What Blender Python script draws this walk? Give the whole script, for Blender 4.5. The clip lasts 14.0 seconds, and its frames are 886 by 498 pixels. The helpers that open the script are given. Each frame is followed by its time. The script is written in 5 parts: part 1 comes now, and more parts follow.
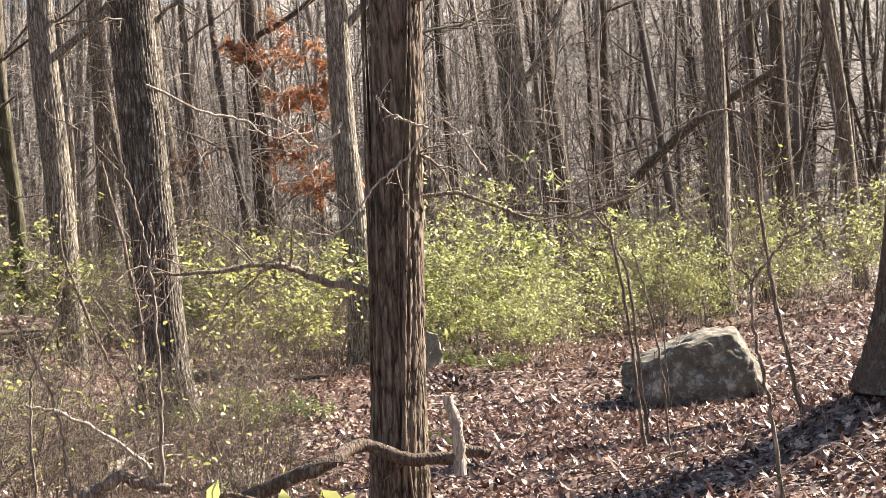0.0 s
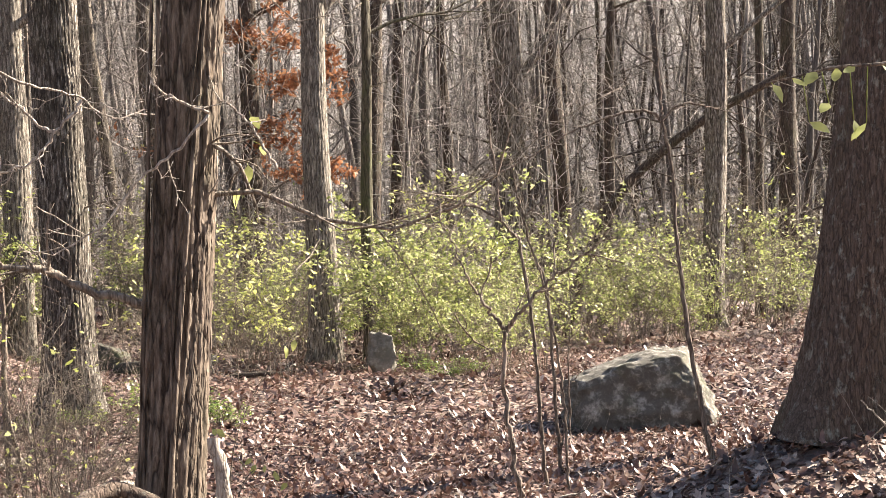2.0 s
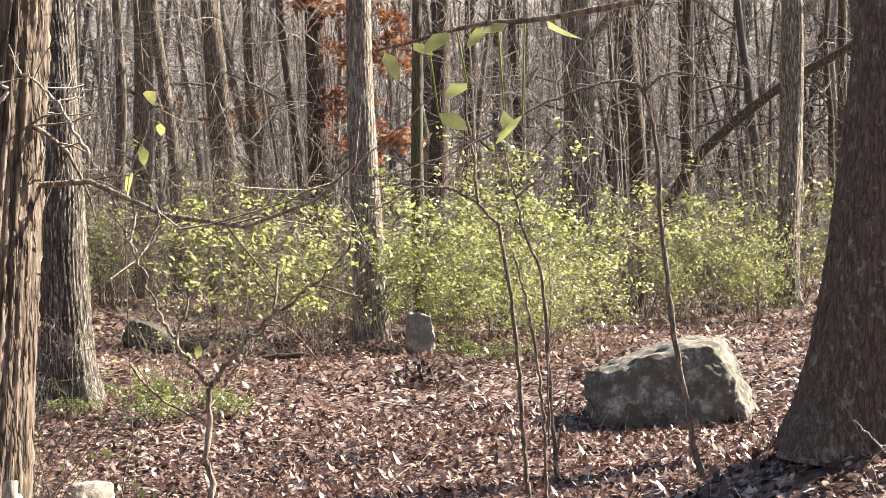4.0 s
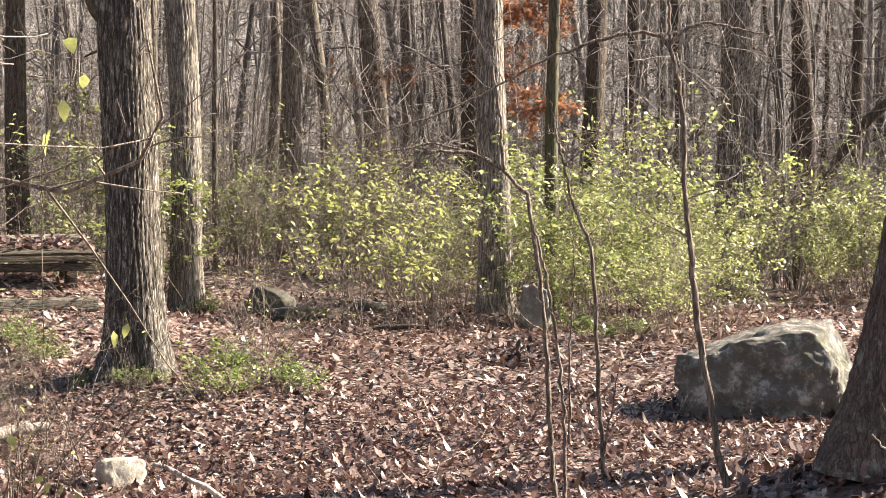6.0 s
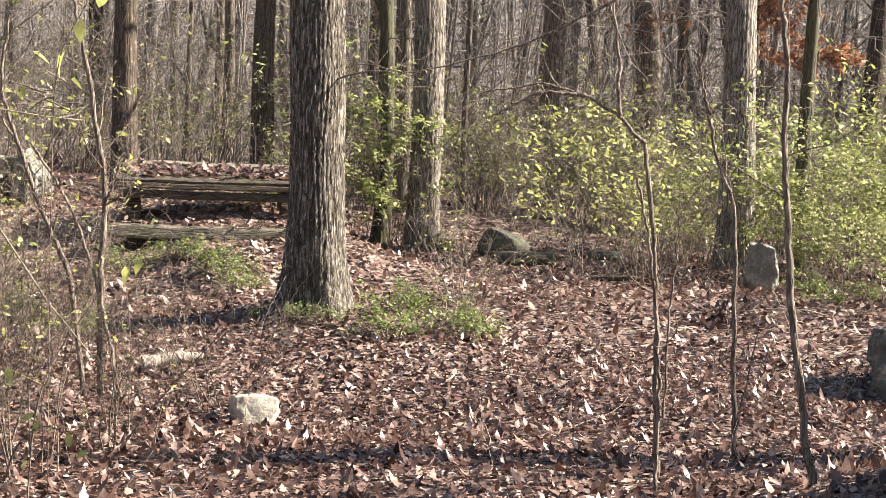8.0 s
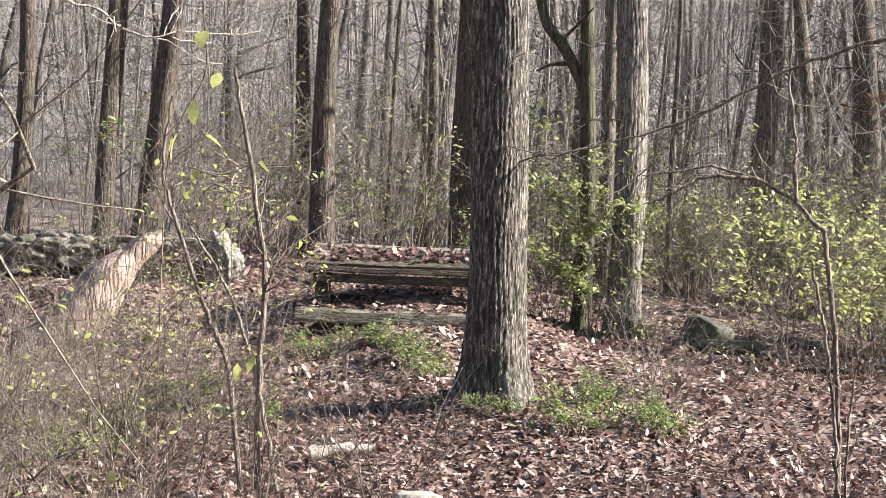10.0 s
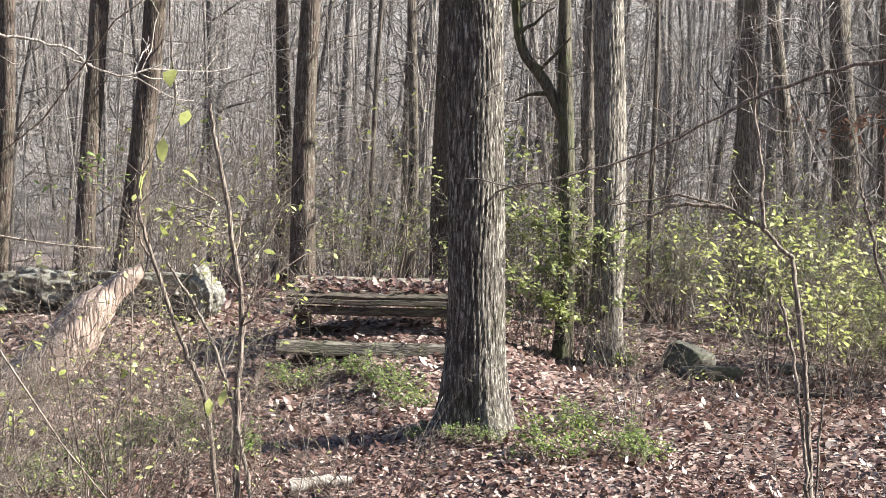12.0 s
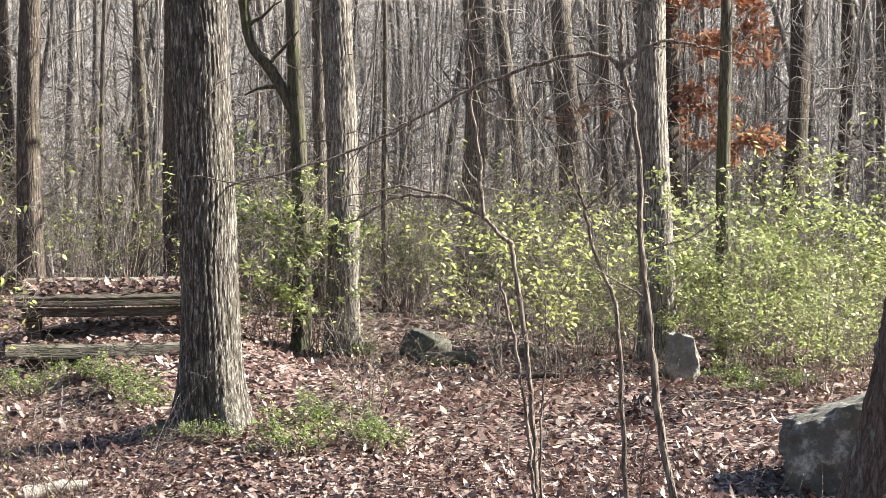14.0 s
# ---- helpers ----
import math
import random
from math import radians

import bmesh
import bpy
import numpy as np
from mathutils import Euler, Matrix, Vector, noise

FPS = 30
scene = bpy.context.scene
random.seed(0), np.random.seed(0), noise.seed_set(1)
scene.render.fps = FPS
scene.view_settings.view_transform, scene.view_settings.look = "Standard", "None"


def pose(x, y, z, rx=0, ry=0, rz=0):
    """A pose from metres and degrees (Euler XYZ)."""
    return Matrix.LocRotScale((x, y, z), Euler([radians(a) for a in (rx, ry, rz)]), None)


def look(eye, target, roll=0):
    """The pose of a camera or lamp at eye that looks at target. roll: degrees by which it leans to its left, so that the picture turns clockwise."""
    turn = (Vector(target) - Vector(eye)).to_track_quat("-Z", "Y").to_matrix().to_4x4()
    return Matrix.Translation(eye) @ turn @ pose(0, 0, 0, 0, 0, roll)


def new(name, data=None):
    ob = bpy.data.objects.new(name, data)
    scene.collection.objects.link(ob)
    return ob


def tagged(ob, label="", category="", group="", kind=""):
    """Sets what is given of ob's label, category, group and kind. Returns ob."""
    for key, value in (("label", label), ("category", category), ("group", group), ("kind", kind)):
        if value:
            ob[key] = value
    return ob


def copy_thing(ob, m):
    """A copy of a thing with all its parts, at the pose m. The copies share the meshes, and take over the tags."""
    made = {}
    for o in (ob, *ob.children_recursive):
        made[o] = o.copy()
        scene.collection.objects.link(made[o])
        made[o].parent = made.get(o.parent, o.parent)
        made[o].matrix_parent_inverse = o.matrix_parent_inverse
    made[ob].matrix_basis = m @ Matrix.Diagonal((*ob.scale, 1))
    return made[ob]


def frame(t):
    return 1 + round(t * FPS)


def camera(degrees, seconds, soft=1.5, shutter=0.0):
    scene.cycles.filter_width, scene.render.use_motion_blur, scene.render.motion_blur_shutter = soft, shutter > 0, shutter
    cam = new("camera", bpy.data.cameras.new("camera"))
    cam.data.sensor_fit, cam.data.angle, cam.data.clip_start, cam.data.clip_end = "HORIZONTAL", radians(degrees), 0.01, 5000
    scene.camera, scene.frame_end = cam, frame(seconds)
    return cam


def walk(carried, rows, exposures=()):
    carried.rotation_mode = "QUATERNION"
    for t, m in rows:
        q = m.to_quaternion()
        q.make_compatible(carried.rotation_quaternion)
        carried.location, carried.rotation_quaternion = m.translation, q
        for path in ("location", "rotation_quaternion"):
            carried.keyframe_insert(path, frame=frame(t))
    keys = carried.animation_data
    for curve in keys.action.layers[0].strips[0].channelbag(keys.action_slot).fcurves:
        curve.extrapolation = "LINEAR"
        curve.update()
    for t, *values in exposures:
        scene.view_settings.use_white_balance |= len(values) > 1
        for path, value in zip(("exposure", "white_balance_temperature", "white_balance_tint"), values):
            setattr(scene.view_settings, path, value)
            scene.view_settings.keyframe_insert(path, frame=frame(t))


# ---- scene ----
cam = camera(32.0, 14.0, soft=0.5)
PATH = [
    (0, (-0.927, -3.791, 1.108), (-0.779, -1.797, 1.164), -4.7),
    (0.3, (-0.751, -3.592, 1.134), (-0.671, -1.595, 1.194), -4.4),
    (0.6, (-0.593, -3.455, 1.207), (-0.518, -1.457, 1.26), -3.1),
    (1, (-0.408, -3.211, 1.133), (-0.241, -1.219, 1.186), -3.7),
    (1.5, (-0.18, -2.957, 1.144), (0.034, -0.968, 1.183), -3.2),
    (2, (0.08, -2.668, 1.178), (0.193, -0.671, 1.225), -1.9),
    (2.5, (0.291, -2.421, 1.173), (0.399, -0.424, 1.208), -0.3),
    (2.7, (0.365, -2.301, 1.211), (0.432, -0.302, 1.239), 0.2),
    (4.8, (1.288, -1.405, 1.294), (1.247, 0.595, 1.27), -1.9),
    (5, (1.378, -1.336, 1.271), (1.328, 0.663, 1.228), -1.7),
    (5.5, (1.58, -0.957, 1.303), (1.413, 1.035, 1.237), -1.2),
    (6, (1.82, -0.726, 1.293), (1.553, 1.255, 1.266), -0.6),
    (6.5, (2.095, -0.535, 1.305), (1.735, 1.431, 1.23), 1.1),
    (7, (2.32, -0.318, 1.325), (1.918, 1.639, 1.227), 2.2),
    (7.5, (2.46, -0.061, 1.33), (1.988, 1.88, 1.236), 2.1),
    (8, (2.705, 0.072, 1.313), (2.058, 1.961, 1.208), 2.2),
    (8.5, (2.708, 0.314, 1.352), (1.929, 2.154, 1.265), 3.8),
    (8.7, (2.725, 0.405, 1.336), (1.895, 2.223, 1.254), 4.2),
    (10.8, (2.867, 0.689, 1.379), (1.947, 2.465, 1.385), 2.3),
    (11, (2.89, 0.658, 1.381), (1.982, 2.44, 1.385), 2.3),
    (11.5, (2.865, 0.657, 1.376), (1.949, 2.435, 1.386), 1.9),
    (12, (2.872, 0.647, 1.37), (1.976, 2.434, 1.398), 1.6),
    (12.5, (2.884, 0.641, 1.37), (2.024, 2.446, 1.405), 1.1),
    (13, (2.902, 0.623, 1.365), (2.097, 2.453, 1.399), 0.3),
    (13.5, (2.96, 0.565, 1.381), (2.23, 2.427, 1.405), -0.1),
    (14, (2.961, 0.579, 1.374), (2.377, 2.492, 1.395), -0.5),
]
walk(cam, [(t, look(eye, target, roll)) for t, eye, target, roll in PATH],
     [(0, 2.16, 7100, 10), (2.5, 2.22, 7000, 10), (7.5, 2.04, 6900, 9), (11, 1.96, 6000, 6), (14, 2.1, 6250, 4)])

# ---------------------------------------------------------------- light
SUN_AZ, SUN_EL = 66.0, 35.0           # degrees to the right of +y, above the horizon
world = bpy.data.worlds.new("sky")
scene.world = world
world.use_nodes = True
wn = world.node_tree
sky = wn.nodes.new("ShaderNodeTexSky")
sky.sky_type = "NISHITA"
sky.sun_disc = False
sky.sun_elevation = radians(SUN_EL)
sky.sun_rotation = radians(SUN_AZ)
wn.links.new(sky.outputs[0], wn.nodes["Background"].inputs["Color"])
wn.nodes["Background"].inputs["Strength"].default_value = 0.054
sun_data = bpy.data.lights.new("sun", "SUN")
sun_data.energy = 5.0
sun_data.angle = radians(0.55)
sun_data.color = (1.0, 0.93, 0.83)
sun = new("sun", sun_data)
sx, sy = math.sin(radians(SUN_AZ)), math.cos(radians(SUN_AZ))
sun.matrix_world = look((sx * 60, sy * 60, 60 * math.tan(radians(SUN_EL))), (0, 0, 0))

rng = np.random.default_rng(7)


# ---------------------------------------------------------------- materials
def mat(name):
    m = bpy.data.materials.new(name)
    m.use_nodes = True
    nt = m.node_tree
    return m, nt, nt.nodes["Principled BSDF"], nt.nodes["Material Output"]


def node(nt, kind, **sets):
    n = nt.nodes.new(kind)
    for k, v in sets.items():
        n.inputs[k].default_value = v
    return n


def ramp(nt, src, stops):
    r = nt.nodes.new("ShaderNodeValToRGB")
    e = r.color_ramp.elements
    while len(e) < len(stops):
        e.new(0.5)
    for el, (p, c) in zip(e, stops):
        el.position, el.color = p, (*c, 1)
    nt.links.new(src, r.inputs["Fac"])
    return r


def coords(nt, scale=(1, 1, 1)):
    tc = nt.nodes.new("ShaderNodeTexCoord")
    mp = nt.nodes.new("ShaderNodeMapping")
    mp.inputs["Scale"].default_value = scale
    nt.links.new(tc.outputs["Object"], mp.inputs["Vector"])
    return mp.outputs[0]


def bump(nt, bs, src, strength, dist):
    b = node(nt, "ShaderNodeBump", Strength=strength, Distance=dist)
    nt.links.new(src, b.inputs["Height"])
    nt.links.new(b.outputs[0], bs.inputs["Normal"])


def mixc(nt, fac, a, b):
    m = nt.nodes.new("ShaderNodeMix")
    m.data_type = "RGBA"
    if isinstance(fac, float):
        m.inputs[0].default_value = fac
    else:
        nt.links.new(fac, m.inputs[0])
    for i, c in ((6, a), (7, b)):
        if isinstance(c, tuple):
            m.inputs[i].default_value = (*c, 1)
        else:
            nt.links.new(c, m.inputs[i])
    return m.outputs[2]


def bark_mat(name, dark, mid, light, moss=0.0, lichen=0.0, fine=1.0, mixed=False, level=False):
    """Furrowed bark: long plates parted by dark fissures, fine grain, blotches of lichen and moss. level: the grain runs along x, as in a lying plank."""
    m, nt, bs, out = mat(name)
    warp = node(nt, "ShaderNodeTexNoise", Scale=1.0, Detail=3.0, Roughness=0.6)
    turned = (lambda a, b: (b, a, a)) if level else (lambda a, b: (a, a, b))
    v = coords(nt, turned(16 * fine, 2.3 * fine))
    nt.links.new(v, warp.inputs["Vector"])
    bent = nt.nodes.new("ShaderNodeVectorMath")
    bent.operation = "MULTIPLY_ADD"
    bent.inputs[1].default_value = (1.5, 1.5, 1.1)
    nt.links.new(warp.outputs["Color"], bent.inputs[0])
    nt.links.new(v, bent.inputs[2])
    plates = node(nt, "ShaderNodeTexVoronoi", Scale=1.0, Randomness=1.0)
    plates.feature = "DISTANCE_TO_EDGE"
    nt.links.new(bent.outputs[0], plates.inputs["Vector"])
    plate = ramp(nt, plates.outputs["Distance"], [(0.0, (0, 0, 0)), (0.05, (0.55,) * 3), (0.15, (1, 1, 1))]).outputs[0]
    n1 = node(nt, "ShaderNodeTexNoise", Scale=1.0, Detail=7.0, Roughness=0.72, Distortion=0.3)
    nt.links.new(coords(nt, turned(50 * fine, 6.0 * fine)), n1.inputs["Vector"])
    v2 = coords(nt, (1, 1, 0.6))
    n2 = node(nt, "ShaderNodeTexNoise", Scale=17.0, Detail=5.0, Roughness=0.7)
    nt.links.new(v2, n2.inputs["Vector"])
    col = ramp(nt, n1.outputs[0], [(0.31, dark), (0.5, mid), (0.72, light)]).outputs[0]
    col = mixc(nt, plate, dark, col)
    if lichen:
        f = ramp(nt, n2.outputs[0], [(0.60 - 0.08 * lichen, (0, 0, 0)), (0.68, (lichen,) * 3)]).outputs[0]
        col = mixc(nt, f, col, (0.36, 0.37, 0.32))
    if moss:
        n3 = node(nt, "ShaderNodeTexNoise", Scale=2.2, Detail=5.0, Roughness=0.7)
        nt.links.new(v2, n3.inputs["Vector"])
        f = ramp(nt, n3.outputs[0], [(0.48, (0, 0, 0)), (0.66, (moss,) * 3)]).outputs[0]
        col = mixc(nt, f, col, (0.075, 0.085, 0.03))
    if mixed:
        g = nt.nodes.new("ShaderNodeNewGeometry")
        f = ramp(nt, g.outputs["Random Per Island"], [(0.2, (0.0,) * 3), (0.9, (0.85,) * 3)]).outputs[0]
        col = mixc(nt, f, col, tuple(0.3 * c for c in mid))
    nt.links.new(col, bs.inputs["Base Color"])
    bs.inputs["Roughness"].default_value = 0.85
    bs.inputs["Specular IOR Level"].default_value = 0.3
    relief = nt.nodes.new("ShaderNodeMath")
    relief.operation = "MULTIPLY_ADD"
    relief.inputs[1].default_value = 0.5
    nt.links.new(n1.outputs[0], relief.inputs[0])
    nt.links.new(plate, relief.inputs[2])
    bump(nt, bs, relief.outputs[0], 0.6, 0.018)
    return m


M_BARK = bark_mat("bark_grey_brown", (0.04, 0.03, 0.024), (0.17, 0.135, 0.108), (0.38, 0.335, 0.285), moss=0.25, lichen=0.25)
# light stop raised: the brightness of sunlit edges is put into this bark
M_BARK_LIT = bark_mat("bark_sunlit", (0.035, 0.026, 0.02), (0.17, 0.137, 0.11), (0.74, 0.69, 0.62), moss=0.2, lichen=0.3)
M_BARK_OAK = bark_mat("bark_oak", (0.022, 0.016, 0.013), (0.085, 0.069, 0.056), (0.56, 0.51, 0.45), moss=0.15, lichen=0.2, fine=1.1)
M_BARK_BROWN = bark_mat("bark_brown", (0.05, 0.035, 0.027), (0.112, 0.079, 0.062), (0.2, 0.152, 0.122), moss=0.15, lichen=0.55, fine=2.3)
M_BARK_VINE = bark_mat("bark_vine", (0.03, 0.021, 0.016), (0.135, 0.1, 0.077), (0.32, 0.265, 0.215), moss=0.15, fine=1.2)
M_BARK_DARK = bark_mat("bark_dark", (0.026, 0.018, 0.014), (0.09, 0.064, 0.05), (0.18, 0.14, 0.115), moss=0.25, lichen=0.45)
M_BARK_PALE = bark_mat("bark_pale", (0.045, 0.036, 0.029), (0.19, 0.16, 0.132), (0.58, 0.53, 0.46), lichen=0.3)
M_BARK_MOSSY = bark_mat("bark_mossy", (0.03, 0.024, 0.016), (0.1, 0.085, 0.06), (0.2, 0.17, 0.13), moss=0.9)
M_TWIG = bark_mat("twig_bark", (0.10, 0.08, 0.064), (0.23, 0.19, 0.155), (0.42, 0.37, 0.31), fine=2.0)
M_TWIG_PALE = bark_mat("twig_pale", (0.22, 0.18, 0.15), (0.4, 0.35, 0.3), (0.6, 0.55, 0.49), fine=2.0)
M_STEM = bark_mat("stem_bark", (0.08, 0.06, 0.048), (0.2, 0.156, 0.124), (0.4, 0.34, 0.285), fine=2.5)
M_FAR = bark_mat("far_bark", (0.095, 0.083, 0.074), (0.245, 0.213, 0.193), (0.47, 0.425, 0.39), mixed=True)
M_TWIG_GREY = bark_mat("twig_grey", (0.2, 0.17, 0.15), (0.42, 0.37, 0.335), (0.66, 0.61, 0.56), fine=1.5, mixed=True)
M_WOOD_OLD = bark_mat("weathered_wood", (0.028, 0.021, 0.017), (0.08, 0.06, 0.047), (0.17, 0.138, 0.112), moss=0.2, fine=1.6, level=True)
M_BENCH = bark_mat("weathered_bench", (0.06, 0.05, 0.04), (0.2, 0.172, 0.138), (0.36, 0.32, 0.265), moss=0.5, fine=1.5, level=True)
M_LOG = bark_mat("bleached_log", (0.16, 0.11, 0.085), (0.33, 0.245, 0.2), (0.52, 0.42, 0.35), fine=0.7)


def leaf_mat(name, stops, translucent, rough=0.5, single=False):
    m, nt, bs, out = mat(name)
    g = nt.nodes.new("ShaderNodeNewGeometry")
    oi = nt.nodes.new("ShaderNodeObjectInfo")
    col = ramp(nt, oi.outputs["Random"] if single else g.outputs["Random Per Island"], stops).outputs[0]
    n = node(nt, "ShaderNodeTexNoise", Scale=60.0, Detail=3.0)
    nt.links.new(coords(nt), n.inputs["Vector"])
    f = ramp(nt, n.outputs[0], [(0.35, (0.0,) * 3), (0.75, (0.5,) * 3)]).outputs[0]
    col2 = mixc(nt, f, col, tuple(0.5 * c for c in stops[0][1]))
    nt.links.new(col2, bs.inputs["Base Color"])
    bs.inputs["Roughness"].default_value = rough
    if translucent:
        tr = nt.nodes.new("ShaderNodeBsdfTranslucent")
        nt.links.new(col2, tr.inputs["Color"])
        mx = nt.nodes.new("ShaderNodeMixShader")
        mx.inputs[0].default_value = translucent
        nt.links.new(bs.outputs[0], mx.inputs[1])
        nt.links.new(tr.outputs[0], mx.inputs[2])
        nt.links.new(mx.outputs[0], out.inputs["Surface"])
    return m


M_GREEN = leaf_mat("leaf_yellow_green", [(0.0, (0.15, 0.185, 0.055)), (0.4, (0.36, 0.41, 0.135)), (0.75, (0.54, 0.56, 0.23)), (1.0, (0.7, 0.68, 0.43))], 0.55, 0.4)
M_GREEN_DEEP = leaf_mat("leaf_green", [(0.0, (0.09, 0.14, 0.035)), (0.5, (0.25, 0.33, 0.09)), (1.0, (0.44, 0.5, 0.17))], 0.5, 0.4)
M_YELLOW = leaf_mat("leaf_yellow", [(0.0, (0.38, 0.42, 0.11)), (0.6, (0.56, 0.57, 0.2)), (1.0, (0.7, 0.67, 0.38))], 0.55, 0.4)
M_RUST = leaf_mat("leaf_rust", [(0.0, (0.27, 0.11, 0.055)), (0.5, (0.42, 0.19, 0.1)), (1.0, (0.56, 0.31, 0.18))], 0.45)
M_LITTER = leaf_mat("leaf_litter", [(0.0, (0.04, 0.02, 0.016)), (0.38, (0.115, 0.06, 0.048)), (0.68, (0.215, 0.128, 0.104)), (0.88, (0.41, 0.29, 0.245)), (1.0, (0.62, 0.5, 0.43))], 0.2, 0.36)

# near-black stops: the shade of a hollow put into the leaf colour
M_LEAF_SHADED = leaf_mat("leaf_shaded", [(0.0, (0.025, 0.016, 0.014)), (0.6, (0.07, 0.042, 0.036)), (1.0, (0.2, 0.13, 0.11))], 0.0, 0.3)
M_LEAF_DRY = leaf_mat("leaf_dry", [(0.0, (0.09, 0.05, 0.038)), (0.4, (0.19, 0.11, 0.084)), (0.75, (0.34, 0.23, 0.185)), (1.0, (0.56, 0.44, 0.37))], 0.2, 0.36, True)


def ground_mat():
    m, nt, bs, out = mat("forest_floor")
    v = coords(nt)
    vo = node(nt, "ShaderNodeTexVoronoi", Scale=13.0, Randomness=1.0)
    n0 = node(nt, "ShaderNodeTexNoise", Scale=9.0, Detail=4.0)
    nt.links.new(v, n0.inputs["Vector"])
    mv = nt.nodes.new("ShaderNodeVectorMath")
    mv.operation = "MULTIPLY_ADD"
    mv.inputs[1].default_value = (0.16, 0.16, 0.16)
    nt.links.new(n0.outputs["Color"], mv.inputs[0])
    nt.links.new(v, mv.inputs[2])
    nt.links.new(mv.outputs[0], vo.inputs["Vector"])
    sp = nt.nodes.new("ShaderNodeSeparateColor")
    nt.links.new(vo.outputs["Color"], sp.inputs[0])
    leafc = ramp(nt, sp.outputs[0], [(0.0, (0.05, 0.028, 0.022)), (0.4, (0.12, 0.072, 0.058)), (0.75, (0.215, 0.142, 0.116)), (1.0, (0.38, 0.295, 0.245))]).outputs[0]
    n1 = node(nt, "ShaderNodeTexNoise", Scale=0.45, Detail=5.0, Roughness=0.6)
    nt.links.new(v, n1.inputs["Vector"])
    f = ramp(nt, n1.outputs[0], [(0.52, (0, 0, 0)), (0.72, (0.6,) * 3)]).outputs[0]
    col = mixc(nt, f, leafc, (0.045, 0.034, 0.026))
    # the hillside beyond the clearing greys like brush: haze and shade put into the colour
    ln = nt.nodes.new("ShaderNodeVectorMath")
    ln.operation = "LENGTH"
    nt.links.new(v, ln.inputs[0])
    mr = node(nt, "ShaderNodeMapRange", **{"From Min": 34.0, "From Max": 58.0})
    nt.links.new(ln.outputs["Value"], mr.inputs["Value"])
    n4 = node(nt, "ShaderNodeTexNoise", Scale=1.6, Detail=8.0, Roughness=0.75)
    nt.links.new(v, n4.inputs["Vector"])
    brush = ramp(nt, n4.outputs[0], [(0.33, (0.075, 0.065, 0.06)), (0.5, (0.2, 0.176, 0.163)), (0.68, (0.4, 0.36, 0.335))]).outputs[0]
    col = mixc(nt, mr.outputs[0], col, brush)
    nt.links.new(col, bs.inputs["Base Color"])
    bs.inputs["Roughness"].default_value = 0.75
    bump(nt, bs, vo.outputs["Distance"], 1.0, 0.05)
    return m


def rock_mat(name, base, pale, moss):
    m, nt, bs, out = mat(name)
    v = coords(nt)
    n1 = node(nt, "ShaderNodeTexNoise", Scale=7.0, Detail=9.0, Roughness=0.75)
    n2 = node(nt, "ShaderNodeTexNoise", Scale=42.0, Detail=4.0, Roughness=0.7)
    n3 = node(nt, "ShaderNodeTexNoise", Scale=2.4, Detail=6.0, Roughness=0.7)
    for n in (n1, n2, n3):
        nt.links.new(v, n.inputs["Vector"])
    col = ramp(nt, n1.outputs[0], [(0.3, tuple(0.6 * c for c in base)), (0.5, base), (0.66, pale)]).outputs[0]
    g = ramp(nt, n2.outputs[0], [(0.35, (0, 0, 0)), (0.7, (0.35,) * 3)]).outputs[0]
    col = mixc(nt, g, col, tuple(0.35 * c for c in base))
    f = ramp(nt, n3.outputs[0], [(0.5, (0, 0, 0)), (0.66, (moss,) * 3)]).outputs[0]
    col = mixc(nt, f, col, (0.085, 0.095, 0.04))
    nt.links.new(col, bs.inputs["Base Color"])
    bs.inputs["Roughness"].default_value = 0.9
    bump(nt, bs, n1.outputs[0], 0.8, 0.05)
    return m


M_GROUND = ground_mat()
M_ROCK = rock_mat("boulder_stone", (0.13, 0.115, 0.095), (0.48, 0.45, 0.4), 0.4)
M_ROCK_GREY = rock_mat("grey_stone", (0.2, 0.185, 0.155), (0.42, 0.395, 0.345), 0.3)
M_ROCK_CREAM = rock_mat("cream_stone", (0.5, 0.44, 0.36), (0.74, 0.69, 0.6), 0.05)
M_ROCK_MOSS = rock_mat("mossy_stone", (0.075, 0.068, 0.053), (0.17, 0.157, 0.125), 0.7)


# ---------------------------------------------------------------- mesh helpers
class Soup:
    """Gathers vertices and quads or triangles in numpy arrays and makes one mesh of them."""

    def __init__(self):
        self.v, self.q, self.t, self.n = [], [], [], 0

    def add(self, verts, quads=None, tris=None):
        verts = np.asarray(verts, float).reshape(-1, 3)
        if quads is not None and len(quads):
            self.q.append(np.asarray(quads, np.int64).reshape(-1, 4) + self.n)
        if tris is not None and len(tris):
            self.t.append(np.asarray(tris, np.int64).reshape(-1, 3) + self.n)
        self.v.append(verts)
        self.n += len(verts)

    def mesh(self, name, material, smooth=True):
        v = np.concatenate(self.v) if self.v else np.zeros((0, 3))
        q = np.concatenate(self.q) if self.q else np.zeros((0, 4), np.int64)
        t = np.concatenate(self.t) if self.t else np.zeros((0, 3), np.int64)
        me = bpy.data.meshes.new(name)
        me.vertices.add(len(v))
        me.vertices.foreach_set("co", v.astype(np.float32).ravel())
        me.loops.add(q.size + t.size)
        me.loops.foreach_set("vertex_index", np.concatenate([q.ravel(), t.ravel()]).astype(np.int32))
        me.polygons.add(len(q) + len(t))
        me.polygons.foreach_set("loop_start", np.concatenate([np.arange(len(q)) * 4, q.size + np.arange(len(t)) * 3]).astype(np.int32))
        me.polygons.foreach_set("use_smooth", np.full(len(q) + len(t), smooth))
        me.materials.append(material)
        me.update(calc_edges=True)
        me.validate()
        return me


